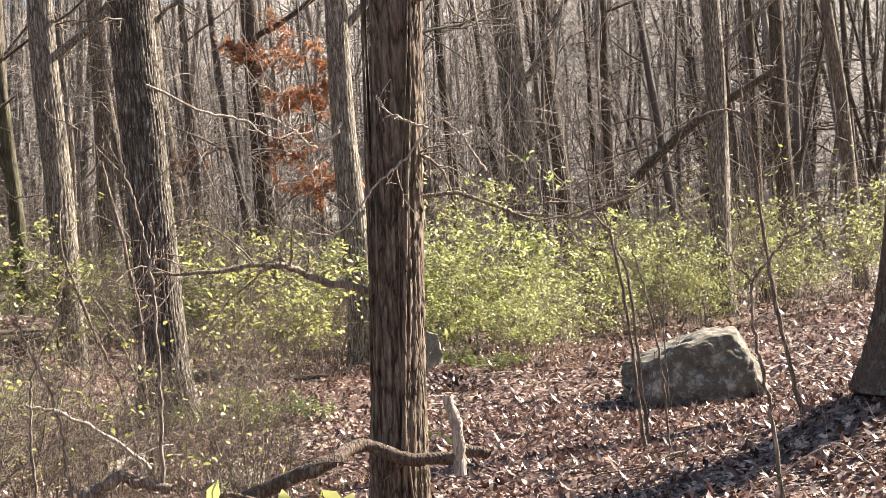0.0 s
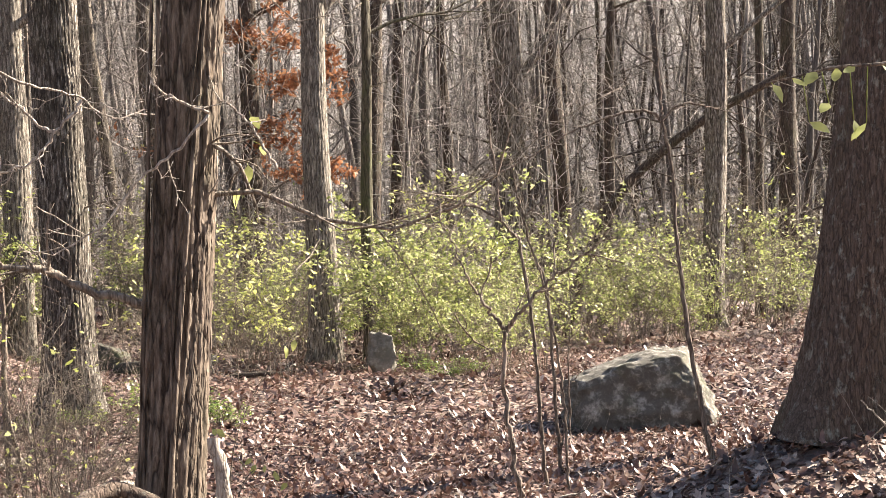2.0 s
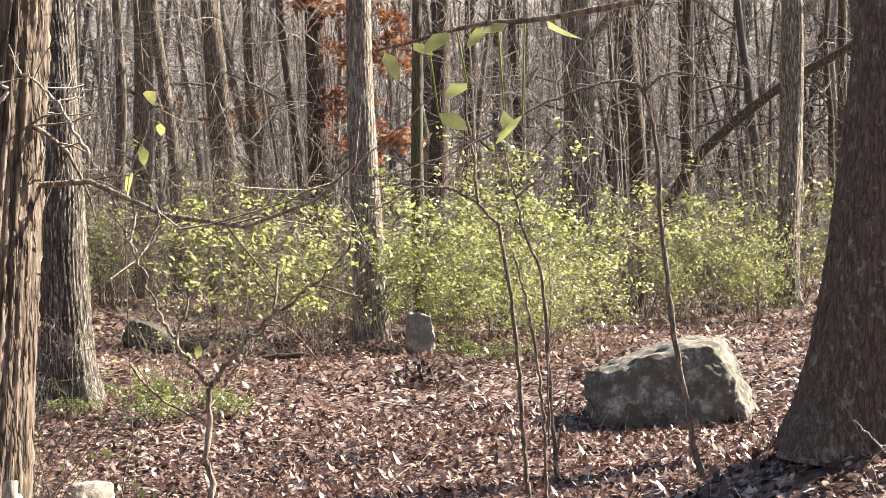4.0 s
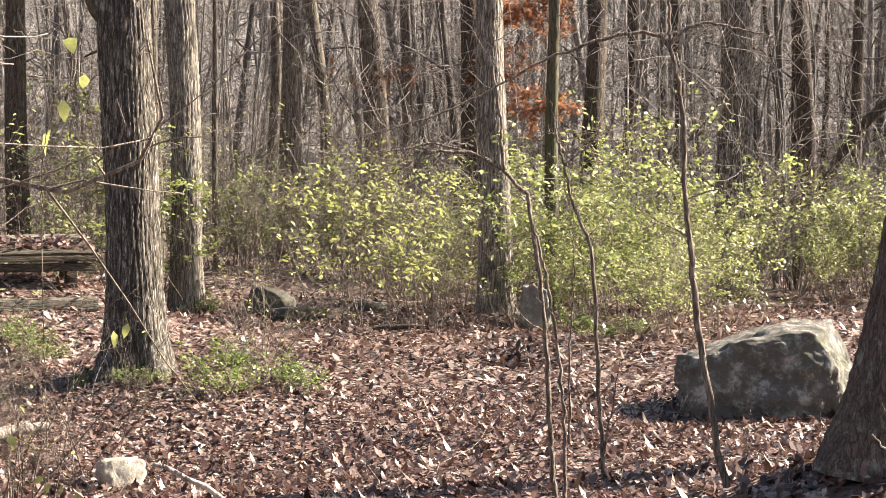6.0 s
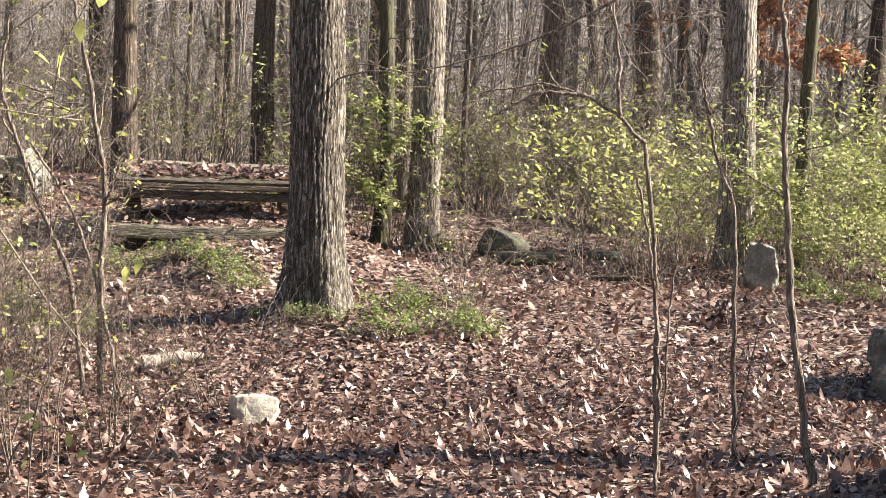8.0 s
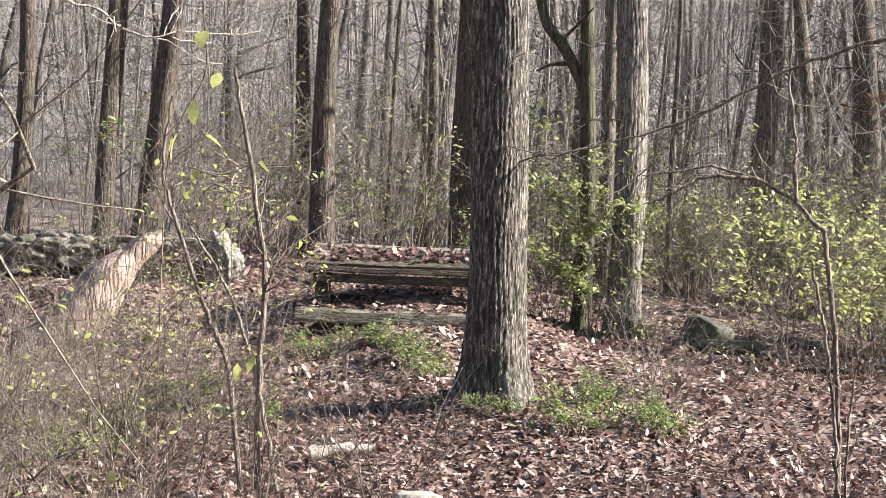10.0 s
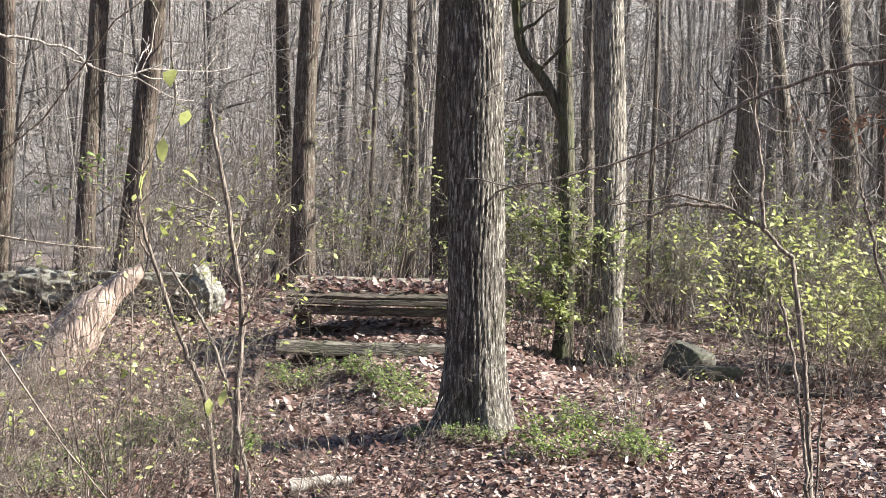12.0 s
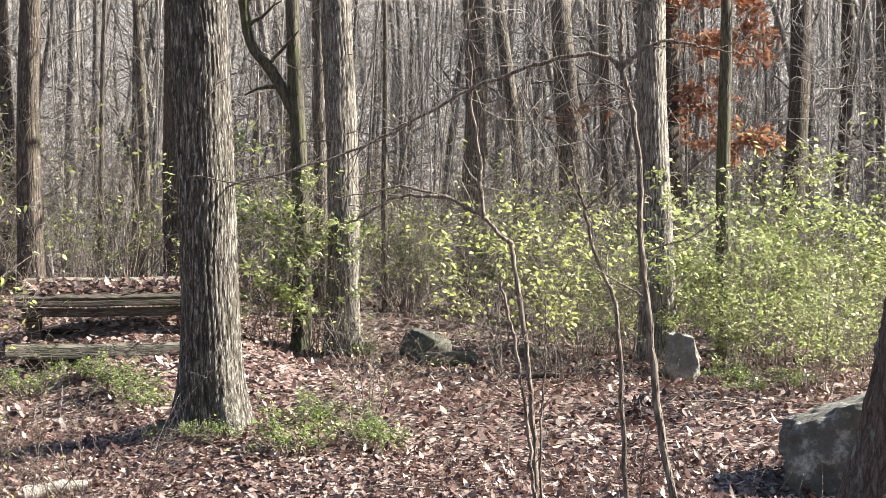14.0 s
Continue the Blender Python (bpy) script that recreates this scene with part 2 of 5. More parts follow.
def unit(a):
    return a / (np.linalg.norm(a, axis=-1, keepdims=True) + 1e-9)


def ring_frame(d):
    """Two directions across each direction of d."""
    ref = np.where(np.abs(d[..., 2:3]) < 0.9, np.array([0, 0, 1.0]), np.array([1.0, 0, 0]))
    a = unit(np.cross(d, ref))
    return a, np.cross(d, a)


def sticks(soup, paths, radii, seg=4):
    """Many tubes at once: paths (m, k, 3), radii (m, k)."""
    paths, radii = np.asarray(paths, float), np.asarray(radii, float)
    m, k, _ = paths.shape
    if m == 0:
        return
    d = unit(np.gradient(paths, axis=1))
    main = unit(paths[:, -1] - paths[:, 0])
    a0, _ = ring_frame(main)
    a = unit(a0[:, None] - d * np.sum(a0[:, None] * d, -1, keepdims=True))
    b = np.cross(d, a)
    ang = np.arange(seg) * 2 * np.pi / seg
    ring = a[:, :, None] * np.cos(ang)[None, None, :, None] + b[:, :, None] * np.sin(ang)[None, None, :, None]
    v = paths[:, :, None] + ring * radii[:, :, None, None]
    i = np.arange(m * k * seg).reshape(m, k, seg)
    j = np.roll(i, -1, axis=2)
    quads = np.stack([i[:, :-1], j[:, :-1], j[:, 1:], i[:, 1:]], -1).reshape(-1, 4)
    tips = np.stack([i[:, -1, 0], i[:, -1, 1], i[:, -1, 2]], -1) if seg == 3 else None
    soup.add(v, quads, tips)


def grow(base, dirs, lens, r0, k=4, jitter=0.2, up=0.0, taper=0.25):
    """Wandering polylines from base points: (m, k+1, 3) and their radii."""
    m = len(base)
    p, d = [base], unit(dirs)
    for _ in range(k):
        d = unit(d + rng.normal(0, jitter, (m, 3)) + np.array([0, 0, up]))
        p.append(p[-1] + d * (lens / k)[:, None])
    return np.stack(p, 1), r0[:, None] * np.linspace(1, taper, k + 1)[None]


def offshoots(paths, radii, per, lo=0.25, hi=1.0, spread=0.9, shrink=(0.3, 0.6), thin=0.55):
    """Starts, directions, lengths and radii of side shoots on given polylines."""
    m, k1, _ = paths.shape
    idx = np.repeat(np.arange(m), per)
    s = rng.uniform(lo, hi, len(idx)) * (k1 - 1.001)
    i = s.astype(int)
    f = (s - i)[:, None]
    base = paths[idx, i] * (1 - f) + paths[idx, i + 1] * f
    d = unit(paths[idx, i + 1] - paths[idx, i])
    side = unit(np.cross(d, rng.normal(0, 1, d.shape)))
    total = np.linalg.norm(np.diff(paths, axis=1), axis=2).sum(1)[idx]
    rr = radii[idx, i] * (1 - f[:, 0]) + radii[idx, i + 1] * f[:, 0]
    return base, unit(d * (1 - spread * 0.5) + side * spread), total * rng.uniform(*shrink, len(idx)), rr * thin


def blades(soup, at, normal, along, size, kind="oval", curl=0.25):
    """Many small leaves: a folded blade at each point. kind: oval or lobed."""
    if kind == "oval":
        tpl = np.array([(0, 0, 0), (0.35, 0.26, 0.06), (0.72, 0.2, 0.05), (1, 0, -0.04), (0.72, -0.2, 0.05), (0.35, -0.26, 0.06)])
        tri = np.array([(0, 1, 5), (1, 2, 5), (2, 4, 5), (2, 3, 4)])[:, ::-1]
    else:
        tpl = np.array([(0, 0, 0), (0.18, 0.15, 0), (0.33, 0.34, 0.08), (0.5, 0.19, 0), (0.68, 0.29, 0.08), (0.78, 0.16, 0), (1.02, 0, 0.08),
                        (0.78, -0.16, 0), (0.66, -0.3, 0.08), (0.5, -0.19, 0), (0.31, -0.33, 0.08), (0.18, -0.15, 0)])
        tri = np.array([(0, 1, 11), (1, 2, 3), (11, 9, 10), (1, 3, 9), (1, 9, 11), (3, 4, 5), (3, 5, 7), (3, 7, 9), (9, 7, 8), (5, 6, 7)])
    m, kk = len(at), len(tpl)
    x = unit(along - normal * np.sum(along * normal, -1, keepdims=True))
    y = np.cross(normal, x)
    bend = rng.normal(0, curl, (m, 1))
    cup = rng.normal(0, curl * 1.4, (m, 1))
    t = tpl[None] * np.asarray(size).reshape(-1, 1, 1)
    z = t[:, :, 2] + bend * t[:, :, 0] ** 2 / np.asarray(size).reshape(-1, 1) * 2 + cup * t[:, :, 1] ** 2 / np.asarray(size).reshape(-1, 1) * 3
    v = at[:, None] + x[:, None] * t[:, :, :1] + y[:, None] * t[:, :, 1:2] + normal[:, None] * z[:, :, None]
    tris = (tri[None] + (np.arange(m) * kk)[:, None, None]).reshape(-1, 3)
    soup.add(v, None, tris)


def part(name, soup, material, parent, label="", smooth=True):
    ob = new(name, soup.mesh(name, material, smooth))
    ob.parent = parent
    if label:
        ob["label"] = label
    return ob


def thing(name, x, y, z, label, category, group="", kind="", rz=0.0):
    ob = new(name)
    ob.empty_display_size = 0.2
    ob.matrix_basis = pose(x, y, z, 0, 0, rz)
    return tagged(ob, label, category, group, kind)


def smooth01(t):
    t = np.clip(t, 0, 1)
    return t * t * (3 - 2 * t)


# ---------------------------------------------------------------- ground
def ground_z(x, y):
    """Height of the forest floor: a shallow dip before the camera, a bank on one side, a far hillside."""
    x, y = np.asarray(x, float), np.asarray(y, float)
    z = -0.22 + 0.2 * smooth01((y - 11.5) / 5.0)
    z = z - 0.25 * np.exp(-((x + 1.7) ** 2 + (y - 9.4) ** 2) / 3.0)
    z = z + 0.5 * np.exp(-((x - 3.4) ** 2 + (y - 6.6) ** 2) / 2.0)
    z = z + 0.27 * np.exp(-((x + 2.75) ** 2 + (y - 12.6) ** 2) / 1.6)
    z = z + 1.05 * smooth01((-5.6 - x) / 4.5) * smooth01((y - 11.5) / 5.5)
    z = z + 0.8 * np.exp(-((x + 5.6) ** 2 / 3.4 + (y - 16.7) ** 2 / 1.6))
    z = z + 0.2 * np.exp(-((x + 5.2) ** 2 / 2.0 + (y - 15.3) ** 2 / 0.8))
    z = z + 0.55 * smooth01((y - 21.8) / 4.0) * np.exp(-((x + 5.6) / 2.6) ** 2)
    z = z + 0.25 * smooth01((x - 4.5) / 5.0) * smooth01((y - 8) / 8)
    r = np.hypot(x, y)
    z = z + 15.0 * smooth01((r - 36) / 85.0) + 36.0 * smooth01((r - 95) / 170.0)
    z = z + 0.035 * np.sin(1.7 * x + 0.6 * y) * np.sin(1.3 * y - 0.4 * x + 1.0) + 0.02 * np.sin(4.1 * x) * np.sin(3.7 * y + 0.5)
    return z


def axis(lo, hi, step, far):
    near = np.arange(lo, hi + 1e-6, step)
    out, v, s = [], hi, step
    while v < far:
        s *= 1.25
        v += s
        out.append(v)
    left, v, s = [], lo, step
    while v > -far:
        s *= 1.25
        v -= s
        left.append(v)
    return np.concatenate([left[::-1], near, out])


gx, gy = axis(-13, 9, 0.16, 420), axis(-6, 32, 0.16, 420)
GX, GY = np.meshgrid(gx, gy)
floor = Soup()
gi = np.arange(GX.size).reshape(GX.shape)
floor.add(np.stack([GX, GY, ground_z(GX, GY)], -1), np.stack([gi[:-1, :-1], gi[:-1, 1:], gi[1:, 1:], gi[1:, :-1]], -1))
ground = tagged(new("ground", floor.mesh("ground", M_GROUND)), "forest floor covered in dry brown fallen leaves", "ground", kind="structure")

# ---------------------------------------------------------------- trees
def trunk_soup(path, radii, seg, ridge, wander=0.0, flare=0.0, seed=0):
    """A bark-ridged trunk along a path. The base flares into roots."""
    r = np.random.default_rng(seed)
    k = len(path)
    d = unit(np.gradient(path, axis=0))
    a, b = ring_frame(d)
    a = np.tile(a[:1], (k, 1))
    a = unit(a - d * np.sum(a * d, -1, keepdims=True))
    b = np.cross(d, a)
    ang = np.arange(seg) * 2 * np.pi / seg
    s = np.concatenate([[0], np.cumsum(np.linalg.norm(np.diff(path, axis=0), axis=1))])
    off = np.zeros((k, seg))
    n_ridge = int(min(seg / 5, 10 + radii[len(radii) // 3] * 110))
    ph = r.uniform(0, 6.28, 6)
    A, S = np.meshgrid(ang, s)
    tw = A + 0.10 * np.sin(1.9 * S + ph[0]) + 0.05 * np.sin(5.3 * S + ph[1] + 2 * A)
    saw = np.abs(((tw * n_ridge / 6.283) % 1.0) - 0.5) * 2
    breaks = 0.5 + 0.5 * np.sin(S * 26 + 9 * np.sin(A * n_ridge * 0.31 + ph[2]) + ph[3])
    off += ridge * (saw ** 0.5 - 0.62) * (0.5 + 0.5 * breaks)
    off += wander * (np.sin(2 * A + 0.8 * S + ph[4]) + 0.6 * np.sin(3 * A - 1.3 * S + ph[5]))
    off += r.normal(0, ridge * 0.22, off.shape)
    if flare:
        fl = np.exp(-s / 0.28)[:, None]
        off += flare * fl * (0.55 + 0.45 * np.cos(A * 5 + ph[2]) + 0.3 * np.cos(A * 3 + ph[1]))
    R = radii[:, None] + off
    v = path[:, None] + (a[:, None] * np.cos(ang)[None, :, None] + b[:, None] * np.sin(ang)[None, :, None]) * R[:, :, None]
    sp = Soup()
    i = np.arange(k * seg).reshape(k, seg)
    j = np.roll(i, -1, axis=1)
    sp.add(v, np.stack([i[:-1], j[:-1], j[1:], i[1:]], -1).reshape(-1, 4))
    return sp


def curve_through(pts, n):
    """Catmull-Rom through a few points, n samples."""
    p = np.asarray(pts, float)
    p = np.vstack([2 * p[0] - p[1], p, 2 * p[-1] - p[-2]])
    t = np.linspace(0, len(p) - 3 - 1e-6, n)
    i = t.astype(int)
    f = (t - i)[:, None]
    a, b, c, d = p[i], p[i + 1], p[i + 2], p[i + 3]
    return 0.5 * (2 * b + (c - a) * f + (2 * a - 5 * b + 4 * c - d) * f ** 2 + (3 * b - a - 3 * c + d) * f ** 3)


def tree(label, x, y, diam, lean=(0.0, 0.0), bend=0.0, height=15.0, bark=None, seg=28, ridge=0.012, flare=0.08, rows=90,
         limbs=7, limb_from=5.5, twigs=True, low=5, seed=1, name="tree", turn=0.0):
    """A bare broad-leaved tree. lean: metres sideways at 5 m up; bend: sideways bulge."""
    bark = bark or M_BARK
    z0 = float(ground_z(x, y))
    top = thing(name, x, y, z0, label, "tree", "trees of the wood")
    r = np.random.default_rng(seed)
    h = np.concatenate([np.linspace(-0.12, 6.5, rows), np.linspace(6.8, height, 26)])
    px = lean[0] * h / 5 + bend * np.sin(np.clip(h, 0, 7) / 7 * np.pi) + 0.03 * np.sin(h * 0.9 + seed)
    py = lean[1] * h / 5 + 0.03 * np.cos(h * 0.8 + seed)
    path = np.stack([px, py, h], -1)
    rad = diam / 2 * (1 - 0.72 * np.clip(h / height, 0, 1) ** 1.25) + diam * 0.12 * np.exp(-np.clip(h, 0, 9) / 0.5)
    part("trunk", trunk_soup(path, rad, seg, ridge, diam * 0.025, flare, seed), bark, top)
    at = np.linspace(limb_from, height * 0.96, limbs)
    base = np.stack([np.interp(at, h, px), np.interp(at, h, py), at], -1)
    az = turn + np.arange(limbs) * 2.4 + r.uniform(-0.5, 0.5, limbs)
    dirs = np.stack([np.cos(az), np.sin(az), r.uniform(0.35, 1.0, limbs)], -1)
    L = (height - at) * 0.35 + r.uniform(1.2, 2.6, limbs)
    rr = np.interp(at, h, rad) * r.uniform(0.25, 0.45, limbs)
    lp, lr = grow(base, dirs, L, rr, 7, 0.16, 0.06, 0.2)
    for i in range(limbs):
        sp = Soup()
        sticks(sp, lp[i:i + 1], lr[i:i + 1], 7)
        bp, br = grow(*offshoots(lp[i:i + 1], lr[i:i + 1], 5, 0.2, 1.0, 0.8, (0.3, 0.55)), 5, 0.2, 0.05, 0.2)
        sticks(sp, bp, br, 4)
        if twigs:
            cp, cr = grow(*offshoots(bp, br, 5, 0.15, 1.0, 0.85, (0.3, 0.6)), 3, 0.22, 0.04, 0.3)
            sticks(sp, cp, np.maximum(cr, 0.0022), 3)
        part("limb", sp, bark, top)
    at2 = r.uniform(1.4, 6.2, low)
    for hh in at2:
        sp = Soup()
        b2 = np.array([[np.interp(hh, h, px), np.interp(hh, h, py), hh]])
        az2 = r.uniform(0, 6.28)
        dp, dr = grow(b2, np.array([[math.cos(az2), math.sin(az2), r.uniform(-0.1, 0.5)]]), np.array([r.uniform(0.5, 1.7)]), np.full(1, 0.012), 6, 0.3, 0.03, 0.2)
        sticks(sp, dp, dr, 5)
        ep, er = grow(*offshoots(dp, dr, 8, 0.2, 1.0, 0.9, (0.25, 0.5), 0.6), 4, 0.3, 0.0, 0.3)
        sticks(sp, ep, np.maximum(er, 0.002), 3)
        part("branch", sp, M_TWIG, top, "thin bare branch")
    return top
NEAR_TWIG = [(1.491, 0.26, 1.139), (1.525, 0.257, 1.126), (1.581, 0.251, 1.091), (1.642, 0.242, 1.047), (1.685, 0.234, 1.01), (1.723, 0.226, 0.97), (1.84, 0.196, 0.798)]
GREEN_SHOOT = [(1.018, 0.01, 1.544), (0.978, 0.026, 1.544), (0.947, 0.038, 1.544), (0.915, 0.05, 1.539), (0.873, 0.065, 1.531), (0.841, 0.076, 1.521), (0.9, 0.056, 1.449), (0.933, 0.043, 1.48), (0.972, 0.029, 1.448), (0.992, 0.021, 1.441)]
GREEN_STEM = [(1.118, -0.032, 1.553), (1.018, 0.01, 1.544), (0.947, 0.038, 1.544), (0.873, 0.065, 1.531), (0.83, 0.08, 1.524)]
YELLOW_LEAVES = [(-1.091, -1.798, 0.893), (-1.01, -1.793, 0.874), (-0.959, -1.791, 0.868), (-0.92, -1.791, 0.861)]
YELLOW_STEM = [(-1.136, -1.802, 0.805), (-1.092, -1.798, 0.872), (-1.025, -1.794, 0.858), (-0.96, -1.791, 0.855), (-0.896, -1.791, 0.839)]
SMALL_LEAVES = [(-0.449, 4.817, 0.377), (-0.391, 4.857, 0.339), (-0.349, 4.886, 0.306), (-0.289, 4.925, 0.242), (-0.619, 4.693, 0.539), (-0.432, 4.829, 0.347)]
SMALL_STEM = [(-0.532, 4.758, 0.125), (-0.491, 4.787, 0.265), (-0.415, 4.841, 0.328), (-0.315, 4.908, 0.271), (-0.272, 4.936, 0.233)]
LOW_LOG = [(-1.935, 2.29, 0.431), (-1.85, 2.306, 0.475), (-1.797, 2.316, 0.499), (-1.727, 2.328, 0.466), (-1.605, 2.347, 0.424)]
SHOOT_A = [(-1.648, 2.34, 0.411), (-1.622, 2.344, 0.838), (-1.625, 2.343, 1.27), (-1.664, 2.338, 1.533), (-1.713, 2.33, 1.731)]
SHOOT_B = [(-2.307, 3.232, 0.346), (-2.301, 3.234, 0.788), (-2.215, 3.253, 1.028), (-2.096, 3.277, 1.217)]
SHOOT_C = [(-2.077, 2.771, 0.389), (-2.099, 2.766, 0.712), (-2.189, 2.746, 0.996), (-2.253, 2.732, 1.185)]
STICK_D = [(-2.131, 2.247, 0.811), (-1.975, 2.281, 0.753), (-1.819, 2.312, 0.642), (-1.682, 2.335, 0.522)]

tree("vine-wrapped rough brown tree trunk behind a fallen branch", -0.68, 3.42, 0.26, (0.23, 0.0), 0.02, 12.0, M_BARK_VINE, 130, 0.016, 0.03, 200, low=7, seed=11)
tree("massive dark leaning trunk with flared mossy base", 3.04, 6.5, 0.64, (0.69, -0.1), 0.0, 17.0, M_BARK_BROWN, 170, 0.018, 0.15, 200, low=0, seed=12)
tree("stout grey oak trunk with furrowed bark and ivy at its foot", -2.73, 12.4, 0.485, (-0.02, 0.0), 0.0, 18.0, M_BARK_OAK, 190, 0.018, 0.19, 230, low=8, seed=13)
# added out of view, sunward, to throw broken shade by the leaning trunk
tree("unseen bare grey tree added to shade the clearing", 7.0, 10.9, 0.36, (0.1, 0.0), 0.0, 15.0, M_BARK, 24, 0.01, 0.06, 70, 9, 4.5, low=0, seed=23)
tree("straight pale grey trunk beside a small upright stone", -0.46, 21.9, 0.47, (-0.02, 0.0), 0.0, 18.0, M_BARK_PALE, 120, 0.014, 0.08, 160, seed=14)
tree("slim mottled trunk among leafy shrubs", 0.27, 23.4, 0.22, (0.05, 0.0), 0.03, 13.0, M_BARK_MOSSY, 24, 0.008, 0.03, 80, seed=15)
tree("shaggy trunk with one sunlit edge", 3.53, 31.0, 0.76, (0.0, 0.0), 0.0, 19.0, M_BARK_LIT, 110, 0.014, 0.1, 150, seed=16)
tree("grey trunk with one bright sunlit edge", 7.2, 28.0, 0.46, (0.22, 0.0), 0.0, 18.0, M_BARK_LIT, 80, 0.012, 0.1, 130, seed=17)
tree("tall straight trunk with sunlit scaly bark", -5.35, 22.6, 0.5, (-0.05, 0.0), 0.0, 18.0, M_BARK_PALE, 100, 0.022, 0.08, 140, low=6, seed=18)
tree("mossy trunk with a curving side limb", -6.14, 22.8, 0.26, (-0.1, 0.0), 0.06, 14.0, M_BARK_MOSSY, 28, 0.01, 0.05, 90, seed=19)
tree("slim grey trunk in the undergrowth", -6.54, 24.8, 0.2, (-0.06, 0.1), 0.0, 14.0, M_BARK, 20, 0.008, 0.03, 70, seed=20)
tree("dark upright trunk behind the picnic table", -8.7, 19.3, 0.34, (0.02, 0.0), 0.0, 16.0, M_BARK_DARK, 32, 0.012, 0.06, 100, low=6, seed=21)
tree("dark trunk partly hidden behind the oak", -7.66, 21.7, 0.34, (-0.1, 0.0), 0.0, 16.0, M_BARK_DARK, 32, 0.012, 0.06, 100, seed=22)
for lab, x, y, d, ln, s in (
        ("slender dark bare tree trunk", -10.65, 26.2, 0.22, -0.08, 31), ("slender grey tree trunk", -12.2, 28.7, 0.19, 0.1, 32),
        ("thin pale tree stem", -10.37, 24.1, 0.1, 0.1, 33), ("thin straight pole of a young tree", -5.89, 26.1, 0.11, -0.04, 34)):
    tree(lab, x, y, d, (ln, 0.0), 0.06, 13.0, M_BARK, 16, 0.006, 0.02, 60, 6, seed=s)
for lab, x, y, d, ln, s in (
        ("dark forked bare tree trunk", -7.74, 37.0, 0.28, 0.2, 35), ("crooked dark tree trunk", -5.78, 35.5, 0.34, -0.35, 36),
        ("broad trunk with reddish bark and sunlit edge", -4.9, 36.6, 0.66, -0.1, 37), ("grey bare tree trunk", -4.5, 38.6, 0.3, 0.05, 38)):
    tree(lab, x, y, d, (ln, 0.0), 0.12, 17.0, M_BARK, 30, 0.014, 0.05, 70, 6, 8.0, seed=s)
for lab, x, y, d, ln, s in (
        ("dark trunk behind russet leaves", -2.5, 36.5, 0.6, 0.0, 39), ("leaning dark trunk in the thicket", 0.3, 34.8, 0.55, 0.25, 40),
        ("dark leaning tree trunk", 1.0, 40.5, 0.4, 0.3, 41), ("narrow dark tree trunk", 2.46, 36.8, 0.3, 0.0, 42)):
    tree(lab, x, y, d, (ln, 0.0), 0.05, 17.0, M_BARK_DARK, 30, 0.014, 0.05, 70, 6, 8.0, seed=s)
for lab, x, y, d, ln, s in (
        ("dark upright tree trunk", 5.61, 38.4, 0.5, -0.05, 43), ("slim bent tree trunk", 6.36, 36.3, 0.28, 0.25, 44),
        ("tall dark tree trunk", 10.35, 33.9, 0.47, 0.2, 45), ("slim dark tree trunk", 9.25, 32.2, 0.22, 0.15, 46)):
    tree(lab, x, y, d, (ln, 0.0), 0.05, 17.0, M_BARK_DARK, 30, 0.014, 0.05, 70, 6, 8.0, seed=s)
for lab, x, y, d, ln, s in (
        ("dark tree trunk on the bank", -11.83, 18.4, 0.3, 0.02, 47), ("dark leaning tree trunk on the bank", -11.36, 18.8, 0.38, 0.3, 48),
        ("rough tree trunk at the wood's edge", -14.8, 19.8, 0.3, 0.0, 49), ("grey trunk among thin stems", -13.3, 25.9, 0.3, -0.1, 50)):
    tree(lab, x, y, d, (ln, 0.0), 0.05, 16.0, M_BARK_DARK, 24, 0.012, 0.06, 70, seed=s)
for lab, x, y, d, ln, s in (
        ("dark tree trunk far back", -7.9, 28.1, 0.32, 0.0, 51), ("grey tree trunk far back", -8.42, 27.9, 0.25, 0.05, 52),
        ("sunlit grey trunk far back", -6.0, 32.0, 0.45, 0.1, 53), ("dark trunk beside the hillside", 13.0, 36.0, 0.4, -0.2, 54)):
    tree(lab, x, y, d, (ln, 0.0), 0.05, 16.0, M_BARK, 26, 0.012, 0.05, 70, 6, 7.5, seed=s)


def limb_along(name, pts, r0, r1, bark, label, category, side=0, seg=8, n=28, group="", wob=0.004, twig_r=0.003, shoot=(0.15, 0.4), thin=0.5, girth=None):
    """One stem or branch through given points, with side twigs."""
    p = curve_through(pts, n)
    p = p + rng.normal(0, wob, p.shape)
    ob = thing(name, *p[0], label, category, group)
    sp = Soup()
    q = p - p[0]
    knots = 1 + (0.12 if r0 < 0.08 else 0.03) * np.clip(rng.normal(0, 1, n), 0, 2)
    rad = (np.linspace(r0, r1, n) if girth is None else np.interp(np.linspace(0, 1, n), np.linspace(0, 1, len(girth)), girth)) * knots
    sticks(sp, q[None], rad[None], seg)
    part("wood", sp, bark, ob)
    if side:
        a, b = grow(*offshoots(q[None], rad[None], side, 0.3, 1.0, 0.9, shoot, thin), 5, 0.22, 0.02, 0.3)
        a2, b2 = grow(*offshoots(a, b, 2, 0.3, 1.0, 0.9, (0.3, 0.6), 0.6), 3, 0.25, 0.0, 0.4)
        for i in range(side):
            sp = Soup()
            sticks(sp, a[i:i + 1], np.maximum(b[i:i + 1], twig_r), 4)
            sticks(sp, a2[2 * i:2 * i + 2], np.maximum(b2[2 * i:2 * i + 2], twig_r * 0.6), 3)
            part("twig", sp, bark, ob)
    return ob


